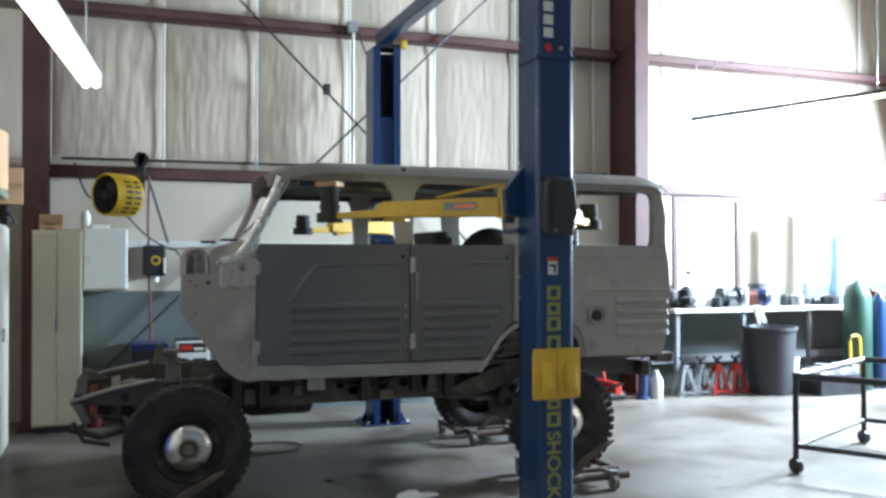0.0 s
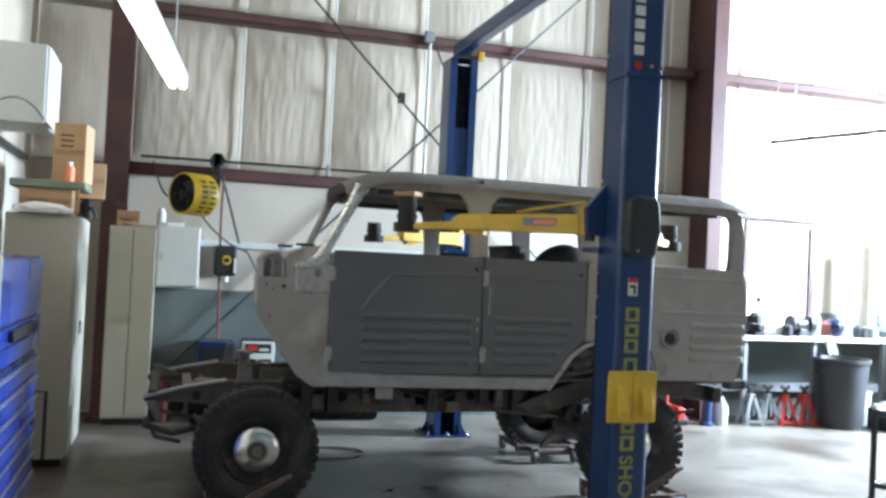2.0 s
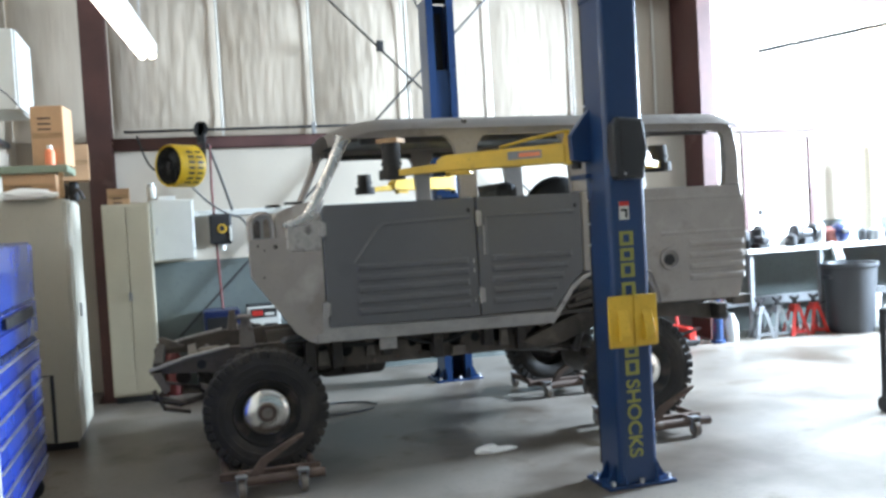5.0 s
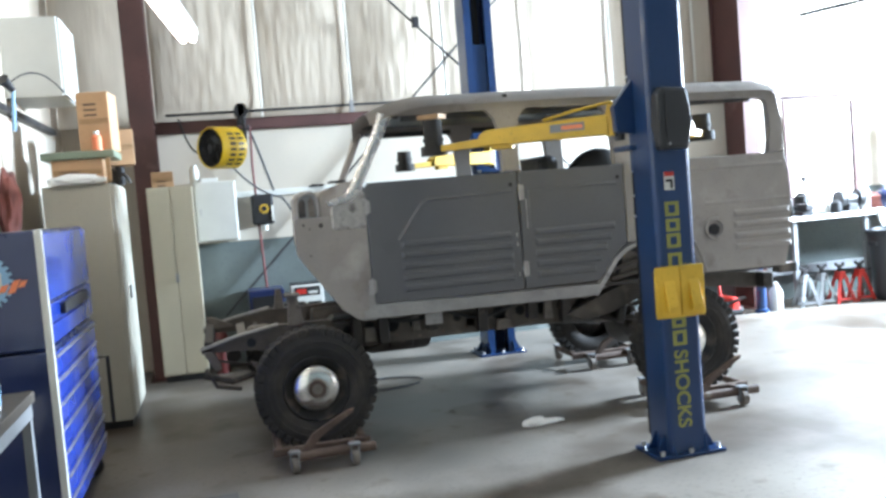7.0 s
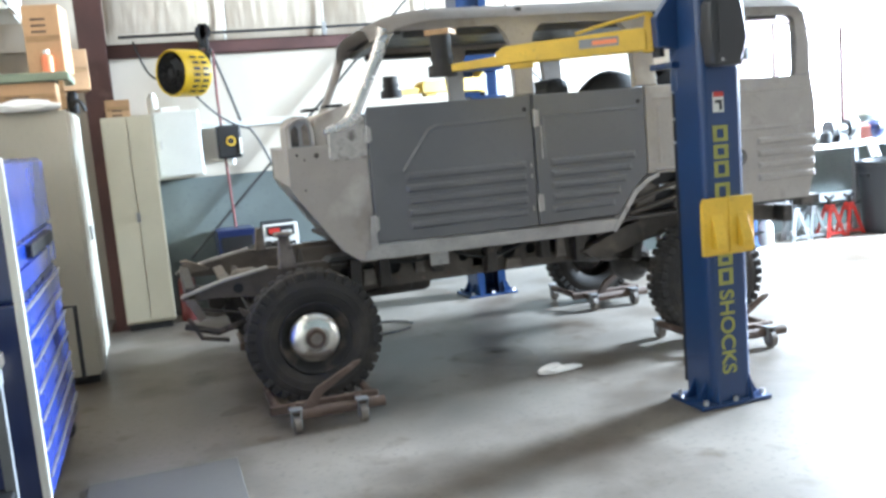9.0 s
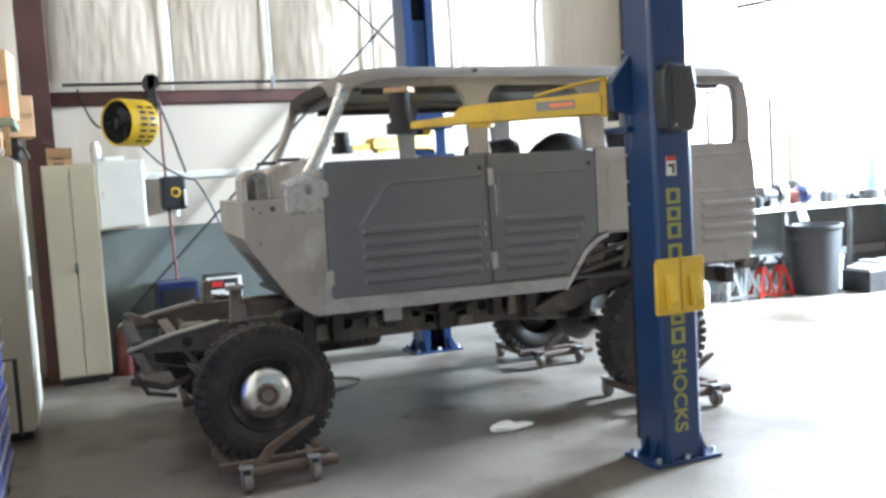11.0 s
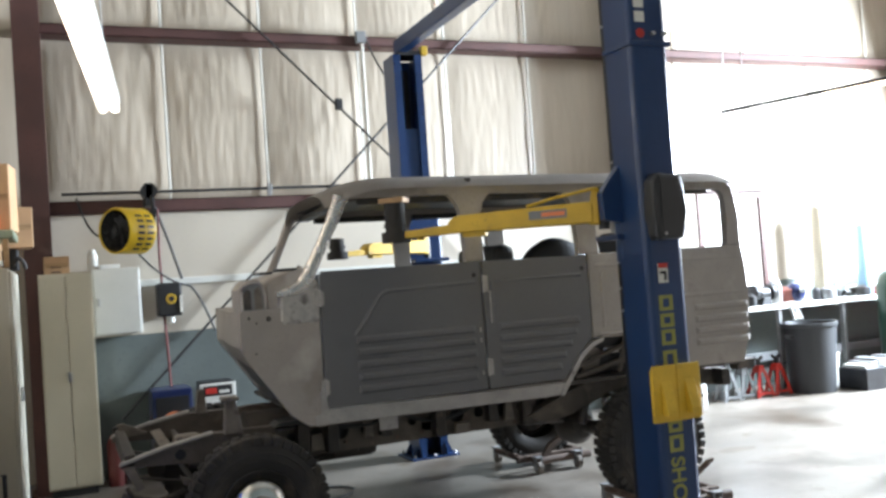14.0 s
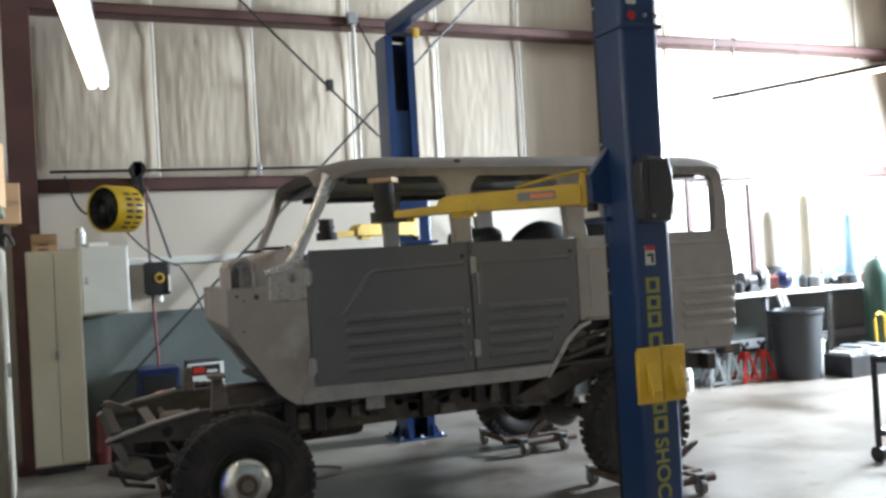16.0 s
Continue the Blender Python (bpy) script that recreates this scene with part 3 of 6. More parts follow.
# duct end in the scuttle: a dark recess behind a rounded rim, with a lighter strap across it
duct = [(0.775, 1.486), (0.775, 1.61), (0.80, 1.648), (0.835, 1.666), (0.89, 1.664), (0.92, 1.635), (0.932, 1.57), (0.932, 1.486)]
part("duct_box", prism(B(), duct, YA + 0.032, YA + 0.26, bev=0.008), M_body, truck, "short grey duct box at the scuttle end")
duct = [(0.79, 1.49), (0.79, 1.595), (0.81, 1.63), (0.845, 1.648), (0.885, 1.645), (0.912, 1.62), (0.922, 1.57), (0.922, 1.49)]
v = part("scuttle_vent", prism(B(), duct, YA + 0.022, YA + 0.032, bev=0.003), M_grey, truck, "grey open duct end of the scuttle")
part("vent_recess", prism(B(), [(0.80, 1.50), (0.80, 1.585), (0.825, 1.615), (0.842, 1.60), (0.842, 1.50)], YA + 0.016, YA + 0.024, bev=0.002), M_rim, v, "dark hollow of the duct")
part("vent_recess", prism(B(), [(0.862, 1.50), (0.862, 1.605), (0.885, 1.625), (0.9, 1.60), (0.905, 1.50)], YA + 0.016, YA + 0.024, bev=0.002), M_mount, v, "dusty hollow of the duct")
part("vent_rim", pipe(B(), [(x, YA + 0.02, z) for x, z in duct], 0.008), M_edge, v, "worn metal rim")
for x0, x1 in ((0.90, 0.98), (1.02, 1.12)):
    part("gasket", box(B(), x0, x1, YA + 0.05, YA + 0.22, 1.69 + 0.12 * (x0 - 0.9), 1.705 + 0.12 * (x0 - 0.9), 0.004), M_black, truck, "torn black windscreen gasket")
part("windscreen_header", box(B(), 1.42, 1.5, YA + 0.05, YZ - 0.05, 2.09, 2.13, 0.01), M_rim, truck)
for ob in truck.children:
    if ob.name.split(".")[0] in ("scuttle", "bulkhead", "toe_board", "cowl_shelf", "windscreen_header"):
        for v in ob.data.vertices:
            v.co.x += SKEW * (v.co.y + ORG[ob].y - YA) / (YZ - YA)
# floor pan and tail
part("floor_pan", box(B(), 1.12, 4.28, YA + 0.04, YZ - 0.04, 0.845, 0.87, 0.004), M_frame, truck, "bare greasy floor pan")
# near box is black to paint the arch's inner shade, unlike the far one
part("wheel_box", box(B(), 3.06, 3.58, YA + 0.16, YA + 0.3, 0.87, 1.16, 0.03), M_black, truck, "inner wheel box blackened for the shade in the arch")
for x0, z0, x1, z1, r in ((2.9, 0.93, 3.5, 1.1, 0.016), (2.95, 0.88, 3.45, 0.98, 0.022), (3.3, 0.88, 3.38, 1.12, 0.018)):
    part("arch_stay", cyl(B(), (x0, YA + 0.11, z0), (x1, YA + 0.13, z1), r, 10), M_rail, truck)
part("wheel_box", box(B(), 3.06, 3.58, YZ - 0.3, YZ - 0.05, 0.87, 1.16, 0.03), M_frame, truck)
bm = prism(B(), [(4.27, 0.862), (4.31, 0.862), (4.365, 1.3), (4.335, 1.69), (4.295, 1.69), (4.33, 1.3)], YA + 0.04, YZ - 0.04, bev=0.006)
part("tailgate", bm, M_body, truck, "grey primed tailgate")
part("tail_bracket", box(B(), 4.26, 4.42, YA + 0.05, YA + 0.14, 0.80, 0.87, 0.008), M_rim, truck)
part("rear_crossmember", box(B(), 4.22, 4.3, 6.2, 7.5, 0.68, 0.80, 0.01), M_frame, truck)
# loose seat and steering column seen through the empty windows
bm = B()
box(bm, 2.62, 2.78, 6.5, 7.2, 1.28, 1.80, 0.06)
part("seat_back", bm, M_black, truck, "dark seat back inside")
bm = lathe(B(), (3.1, 6.55, 1.55), [(0.0, -0.12), (0.2, -0.12), (0.26, -0.08), (0.28, 0.0), (0.26, 0.08), (0.2, 0.12), (0.0, 0.12)], "y", 28)
part("seat_back", bm, M_black, truck, "rounded dark seat back inside", smooth=True)
bm = lathe(B(), (3.72, 6.75, 1.58), [(0.12, -0.06), (0.24, -0.06), (0.27, 0.0), (0.24, 0.06), (0.12, 0.06), (0.12, -0.06)], "y", 28)
part("wheel_tub", bm, M_black, truck, "dark round tub inside", smooth=True)
bm = B()
cyl(bm, (1.25, 7.2, 1.35), (1.42, 7.2, 1.75), 0.02)
part("steering_column", bm, M_mount, truck)


# chassis rails with real round holes
def rail_web(bm, x0, x1, z0, z1, zc, y, step, r):
    nn = max(1, round((x1 - x0) / step))
    w = (x1 - x0) / nn
    for i in range(nn):
        a, b = x0 + i * w, x0 + (i + 1) * w
        cx = (a + b) / 2
        rr = r * (0.7 + 0.5 * ((i * 7) % 5) / 4)
        out = [(a, zc - r * 1.6), (cx, zc - r * 1.6), (b, zc - r * 1.6), (b, zc), (b, zc + r * 1.6), (cx, zc + r * 1.6), (a, zc + r * 1.6), (a, zc)]
        ang = [225, 270, 315, 0, 45, 90, 135, 180]
        vo = [bm.verts.new((p[0], y, p[1])) for p in out]
        vi = [bm.verts.new((cx + rr * math.cos(radians(t)), y, zc + rr * math.sin(radians(t)))) for t in ang]
        for k in range(8):
            bm.faces.new((vo[k], vo[(k + 1) % 8], vi[(k + 1) % 8], vi[k]))
        box(bm, a, b, y - 0.002, y + 0.002, z0, zc - r * 1.6)
        box(bm, a, b, y - 0.002, y + 0.002, zc + r * 1.6, z1)


for y, o in ((6.3, 1), (7.38, -1)):
    bm = B()
    rail_web(bm, 1.0, 2.85, 0.60, 0.80, 0.715, y, 0.155, 0.042)
    # black sheet paints the shade seen through the rail's holes
    part("rail_inner_shade", box(B(), 1.0, 2.85, y + o * 0.062, y + o * 0.066, 0.61, 0.79), M_black, truck, "black sheet for the shade inside the boxed rail")
    box(bm, 1.0, 2.85, y + o * 0.066, y + o * 0.07, 0.602, 0.798)
    box(bm, 1.0, 2.85, y, y + o * 0.07, 0.596, 0.602)
    box(bm, 1.0, 2.85, y, y + o * 0.07, 0.798, 0.804)
    prism(bm, [(0.12, 0.665), (0.35, 0.66), (0.7, 0.63), (1.0, 0.60), (1.0, 0.80), (0.62, 0.80), (0.35, 0.755), (0.12, 0.70)], y, y + o * 0.07, bev=0.006)
    prism(bm, [(2.85, 0.60), (3.1, 0.72), (3.6, 0.76), (4.22, 0.68), (4.22, 0.80), (3.6, 0.86), (3.1, 0.85), (2.85, 0.80)], y, y + o * 0.07, bev=0.006)
    part("chassis_rail", bm, M_rail, truck, "greasy rusted chassis rail with lightening holes")
for x0, x1 in ((0.14, 0.2), (0.95, 1.05), (1.9, 1.98), (2.8, 2.9), (3.7, 3.78)):
    part("crossmember", box(B(), x0, x1, 6.3, 7.38, 0.63, 0.74, 0.01), M_frame, truck)
# front frame horns and loose brackets
for y in (6.28, 7.36):
    bm = B()
    prism(bm, [(0.11, 0.69), (0.13, 0.71), (0.36, 0.768), (0.62, 0.815), (0.62, 0.80), (0.36, 0.755), (0.13, 0.69)], y - 0.012, y + 0.05, bev=0.003)
    part("frame_horn", bm, M_edge, truck, "worn bare frame horn flange")
bm = prism(B(), [(0.685, 0.79), (0.79, 0.79), (0.76, 0.985), (0.70, 0.985)], 6.25, 6.31, bev=0.006)
box(bm, 0.675, 0.775, 6.23, 6.33, 0.98, 1.005, 0.008)
part("engine_mount", bm, M_mount, truck, "upright worn mounting bracket")
part("engine_mount", prism(B(), [(0.66, 0.79), (0.74, 0.79), (0.72, 0.95), (0.68, 0.95)], 7.30, 7.36, bev=0.006), M_mount, truck)
part("bumper_bracket", prism(B(), [(0.15, 0.78), (0.19, 0.785), (0.34, 0.715), (0.33, 0.70), (0.18, 0.69)], 7.30, 7.34, bev=0.004), M_mount, truck)
part("rail_hole", cyl(B(), (0.44, 6.297, 0.705), (0.44, 6.31, 0.705), 0.03, 14), M_black, truck)
part("front_crossmember", prism(B(), [(0.36, 0.70), (0.42, 0.71), (0.42, 0.725), (0.36, 0.715)], 6.37, 7.31, bev=0.003), M_mount, truck)
part("front_crossmember", cyl(B(), (0.5, 6.37, 0.69), (0.5, 7.31, 0.69), 0.022, 12), M_frame, truck)
part("steering_box", box(B(), 0.42, 0.58, 6.42, 6.56, 0.66, 0.79, 0.03), M_mount, truck, "worn steering box between the rails")
for x, y, r in ((0.32, 6.5, 0.05), (0.55, 6.65, 0.06), (0.42, 7.1, 0.05)):
    part("bush", cyl(B(), (x, y, 0.60), (x, y + 0.1, 0.64), r, 14), M_frame, truck)

# springs, axles, steering gear
for y in (6.36, 7.32):
    for x0, x1, zf in ((0.2, 1.4, 0.52), (2.85, 4.15, 0.52)):
        bm = B()
        for q in range(4):
            h = 0.10 * q
            pts = [(x0 + h + (x1 - x0 - 2 * h) * i / 10, zf - 0.012 * q + 0.09 * ((i / 5 - 1) ** 2) * (1 - q * 0.14)) for i in range(11)]
            prism(bm, pts + [(p[0], p[1] - 0.009) for p in pts[::-1]], y - 0.03, y + 0.03)
        part("leaf_spring", bm, M_frame, truck)
for x, z in ((0.80, 0.41), (3.43, 0.41)):
    bm = cyl(B(), (x, 6.1, z), (x, 7.58, z), 0.045, 14)
    lathe(bm, (x, YC + 0.15, z), [(0.0, -0.16), (0.09, -0.14), (0.15, -0.05), (0.15, 0.05), (0.09, 0.14), (0.0, 0.16)], "y", 18)
    part("axle", bm, M_frame, truck, smooth=True)
bm = B()
cyl(bm, (1.35, YC, 0.66), (3.3, YC + 0.1, 0.48), 0.04)
part("prop_shaft", bm, M_frame, truck)
bm = B()
box(bm, 1.25, 1.75, YC - 0.15, YC + 0.15, 0.46, 0.80, 0.05)
box(bm, 1.42, 1.6, YC - 0.2, YC + 0.32, 0.48, 0.66, 0.03)
cyl(bm, (0.9, YC, 0.66), (1.25, YC, 0.66), 0.17, 20)
part("gearbox", bm, M_frame, truck, "greasy gearbox below the floor", smooth=True)
bm = B()
cyl(bm, (0.55, 6.2, 0.46), (0.55, 7.5, 0.46), 0.018, 10)
cyl(bm, (0.5, 6.45, 0.62), (1.05, 6.45, 0.52), 0.02, 10)
pipe(bm, [(0.12, 6.3, 0.52), (0.3, 6.26, 0.47), (0.45, 6.3, 0.5)], 0.02)
pipe(bm, [(0.14, 6.22, 0.58), (0.2, 6.2, 0.46), (0.35, 6.24, 0.42)], 0.013)
part("steering_linkage", bm, M_frame, truck)
for x in (1.1, 1.28, 1.62, 1.98, 2.35, 2.6):
    part("body_mount", box(B(), x, x + 0.07, 6.22, 6.31, 0.63 + 0.03 * math.sin(x * 9), 0.80, 0.01), M_frame, truck)
for x in (1.15, 1.75, 2.45):
    part("body_mount", prism(B(), [(x, 0.80), (x + 0.16, 0.80), (x + 0.13, 0.84), (x + 0.03, 0.84)], 6.12, 6.3, bev=0.004), M_frame, truck)
for i in range(11):
    x = 1.08 + 0.165 * i
    z = 0.62 + 0.012 * (i % 3)
    part("rail_bolt", cyl(B(), (x, 6.287, z), (x, 6.302, z), 0.011, 6), M_rusty, truck)
for x, z, w, h in ((1.18, 0.62, 0.09, 0.10), (1.52, 0.66, 0.06, 0.13), (2.12, 0.60, 0.12, 0.07), (2.48, 0.64, 0.07, 0.12)):
    part("rail_tab", prism(B(), [(x, z), (x + w, z), (x + w * 0.85, z + h), (x + w * 0.1, z + h)], 6.262, 6.296, bev=0.006), M_mount, truck, "rusted tab on the rail")
part("brake_line", pipe(B(), [(1.0, 6.283, 0.775), (1.4, 6.28, 0.77), (1.9, 6.28, 0.782), (2.4, 6.28, 0.772), (2.85, 6.27, 0.79), (3.1, 6.24, 0.86)], 0.007, 6), M_edge, truck, "thin bright brake line along the rail")
part("wiring_loom", pipe(B(), arc((1.25, 6.27, 0.80), (1.75, 6.27, 0.79), 0.06) + arc((1.75, 6.27, 0.79), (2.3, 6.26, 0.8), 0.09), 0.012, 7), M_cable, truck, "sagging black wiring loom")
for x0 in (0.75, 0.85, 3.38, 3.48):
    part("u_bolt", pipe(B(), [(x0, 6.32, 0.60), (x0, 6.32, 0.36), (x0, 6.40, 0.36), (x0, 6.40, 0.60)], 0.009, 7), M_rusty, truck)
for x in (0.80, 3.43):
    part("brake_drum", lathe(B(), (x, 6.12, 0.418), [(0.0, 0.12), (0.16, 0.12), (0.185, 0.09), (0.185, 0.0), (0.17, -0.02), (0.0, -0.02)], "y", 28), M_rusty, truck, "rusty brake drum", smooth=True)
part("steering_arm", prism(B(), [(0.42, 0.60), (0.47, 0.58), (0.68, 0.47), (0.66, 0.44), (0.44, 0.55)], 6.22, 6.25, bev=0.005), M_mount, truck)
part("front_shackle", prism(B(), [(0.13, 0.68), (0.19, 0.68), (0.24, 0.56), (0.2, 0.54)], 6.26, 6.275, bev=0.004), M_mount, truck)
part("front_shackle", prism(B(), [(0.13, 0.68), (0.19, 0.68), (0.24, 0.56), (0.2, 0.54)], 6.385, 6.40, bev=0.004), M_mount, truck)
part("body_hanger", prism(B(), [(0.95, 0.81), (1.2, 0.81), (1.16, 0.845), (0.98, 0.835)], 6.14, 6.32, bev=0.006), M_black, truck, "black rubber body mount")
part("splash_plate", box(B(), 1.60, 1.72, 6.2, 6.215, 0.70, 0.80, 0.004), M_edge, truck)
bm = B()
prism(bm, [(2.62, 0.66), (2.75, 0.60), (2.95, 0.63), (3.25, 0.74), (3.5, 0.80), (3.5, 0.90), (3.2, 0.86), (2.95, 0.79)], 6.2, 6.3, bev=0.01)
part("spring_hanger", bm, M_rail, truck)
bm = B()
cyl(bm, (3.05, 6.25, 0.55), (3.2, 6.3, 0.98), 0.03, 14)
cyl(bm, (3.12, 6.27, 0.75), (3.2, 6.3, 0.98), 0.042, 14)
part("shock_absorber", bm, M_frame, truck, smooth=True)
part("axle_cap", lathe(B(), (3.2, 6.12, 0.70), [(0.0, -0.03), (0.035, -0.022), (0.05, 0.0), (0.05, 0.03)], "y", 18), M_chrome, truck, "dull bright axle end cap", smooth=True)
part("brake_pipe", pipe(B(), [(2.9, 6.24, 0.92), (3.05, 6.26, 1.02), (3.2, 6.22, 0.97), (3.3, 6.2, 0.84)], 0.012), M_frame, truck)
part("brake_pipe", pipe(B(), [(3.15, 6.2, 1.08), (3.22, 6.24, 0.95), (3.2, 6.22, 0.8), (3.3, 6.2, 0.66)], 0.014), M_frame, truck)
part("torque_plate", prism(B(), [(3.02, 0.88), (3.16, 0.9), (3.2, 1.04), (3.1, 1.08)], 6.17, 6.19, bev=0.006), M_mount, truck, "worn tan plate inside the wheel arch")
# chrome block stands in for the daylight gap through the far arch
part("arch_daylight_bit", box(B(), 3.2, 3.34, 6.15, 6.25, 1.0, 1.06, 0.015), M_chrome, truck, "chrome block in place of daylight through the wheel arch")


# ---- wheels ----
LUGS = []
for y0, y1 in ((-0.093, -0.01), (0.01, 0.093)):
    bm = box(B(), -0.022, 0.022, y0, y1, 0.338, 0.386)
    bmesh.ops.bevel(bm, geom=bm.edges[:], offset=0.005, segments=1, affect="EDGES")
    lug_mesh = bpy.data.meshes.new("tread_lug")
    bm.to_mesh(lug_mesh)
    bm.free()
    lug_mesh.materials.append(M_rubber)
    LUGS.append(lug_mesh)


def wheel(x, yo, out, z):
    """A heavy ribbed tyre on a steel wheel; yo: the outer face, out: -1 where that faces the south."""
    w = part("wheel", cyl(B(), (x, yo - out * 0.05, z), (x, yo - out * 0.2, z), 0.09, 18), M_rim, truck, "chunky mud tyre on a black steel wheel")
    pr = [(0.205, 0.03), (0.225, 0.012), (0.27, 0.0), (0.325, 0.004), (0.362, 0.02), (0.378, 0.04), (0.38, 0.095), (0.378, 0.15), (0.362, 0.17), (0.325, 0.186), (0.27, 0.19), (0.225, 0.178), (0.205, 0.16)]
    bm = lathe(B(), (x, yo, z), [(r, -out * h) for r, h in pr], "y", 60)
    for r0 in (0.262, 0.30):
        lathe(bm, (x, yo, z), [(r0 - 0.006, -out * 0.004), (r0, out * 0.003), (r0 + 0.006, -out * 0.004)], "y", 60)
    t = part("tyre", bm, M_rubber, w, "worn black tyre rubber", smooth=True)
    for k in range(40):
        for turn, mesh in ((0, LUGS[0] if out < 0 else LUGS[1]), (0.5, LUGS[1] if out < 0 else LUGS[0])):
            lug = new("tread_lug", mesh)
            lug.parent = w
            lug.location = Vector((x, yo - out * 0.095, z)) - ORG[w]
            lug.rotation_euler[1] = 2 * math.pi * (k + turn) / 40
    bm = lathe(B(), (x, yo, z), [(0.212, -out * 0.02), (0.205, -out * 0.012), (0.198, -out * 0.03), (0.185, -out * 0.05), (0.15, -out * 0.075), (0.125, -out * 0.06), (0.09, -out * 0.05), (0.0, -out * 0.05)], "y", 44)
    part("rim", bm, M_rim, w, smooth=True)
    bm = lathe(B(), (x, yo, z), [(0.145, -out * 0.075), (0.155, -out * 0.055), (0.15, -out * 0.035), (0.13, -out * 0.014), (0.10, -out * 0.004), (0.07, out * 0.001), (0.067, -out * 0.008), (0.058, -out * 0.008)], "y", 44)
    part("hub_cap", bm, M_chrome, w, "dull chrome hub cap ring", smooth=True)
    bm = lathe(B(), (x, yo, z), [(0.058, -out * 0.008), (0.056, out * 0.014), (0.05, out * 0.02), (0.044, out * 0.02), (0.041, out * 0.008), (0.0, out * 0.008)], "y", 28)
    part("hub_nut", bm, M_rusty, w, smooth=True)
    part("hub_core", cyl(B(), (x, yo, z), (x, yo + out * 0.014, z), 0.034, 20), M_mount, w, smooth=True)


for x, yo, out in ((0.808, 5.93, -1), (3.43, 5.93, -1), (0.808, 7.75, 1), (3.43, 7.75, 1)):
    wheel(x, yo, out, 0.418)


# ---- tyre dollies ----
def dolly(x, y):
    d = thing("wheel_dolly", (x, y, 0), "rusty steel wheel dolly with four small castors under a tyre", "dolly", "wheel dollies under the tyres")
    for dx in (-0.26, 0.26):
        part("roller", cyl(B(), (x + dx, y - 0.16, 0.105), (x + dx, y + 0.26, 0.105), 0.024, 14), M_rusty, d, smooth=True)
    bm = B()
    box(bm, x - 0.30, x + 0.30, y - 0.20, y - 0.16, 0.075, 0.125, 0.006)
    cyl(bm, (x - 0.2, y - 0.29, 0.09), (x + 0.31, y - 0.29, 0.09), 0.03, 14)
    box(bm, x - 0.2, x - 0.16, y - 0.29, y - 0.16, 0.08, 0.12, 0.004)
    box(bm, x + 0.16, x + 0.2, y - 0.29, y - 0.16, 0.08, 0.12, 0.004)
    part("side_bar", bm, M_rusty, d)
    bm = B()
    prism(bm, [(x - 0.14, 0.115), (x - 0.09, 0.10), (x - 0.02, 0.19), (x + 0.19, 0.315), (x + 0.20, 0.335), (x + 0.165, 0.33), (x - 0.06, 0.215)], y - 0.30, y - 0.27, bev=0.004)
    part("foot_lever", bm, M_rusty, d, "bent flat steel foot lever")
    for dx, dy in ((-0.18, -0.31), (0.18, -0.31), (-0.24, 0.3), (0.24, 0.3)):
        bm = B()
        cyl(bm, (x + dx - 0.018, y + dy - 0.012, 0.05), (x + dx + 0.018, y + dy - 0.012, 0.05), 0.05, 18)
        c = part("castor_wheel", bm, M_mount, d, smooth=True)
        bm = B()
        box(bm, x + dx - 0.028, x + dx - 0.021, y + dy - 0.03, y + dy + 0.02, 0.03, 0.125, 0.002)
        box(bm, x + dx + 0.021, x + dx + 0.028, y + dy - 0.03, y + dy + 0.02, 0.03, 0.125, 0.002)
        box(bm, x + dx - 0.035, x + dx + 0.035, y + dy - 0.035, y + dy + 0.03, 0.12, 0.132, 0.003)
        part("castor_fork", bm, M_grey, d)
    return d


for x, y in ((0.79, 5.93), (3.43, 5.93), (0.79, 7.6), (3.43, 7.6)):
    dolly(x, y)

# ---- the two-post lift ----
lift = thing("vehicle_lift", (2.75, 6.7, 0), "blue two-post vehicle lift with yellow swinging arms", "vehicle lift")


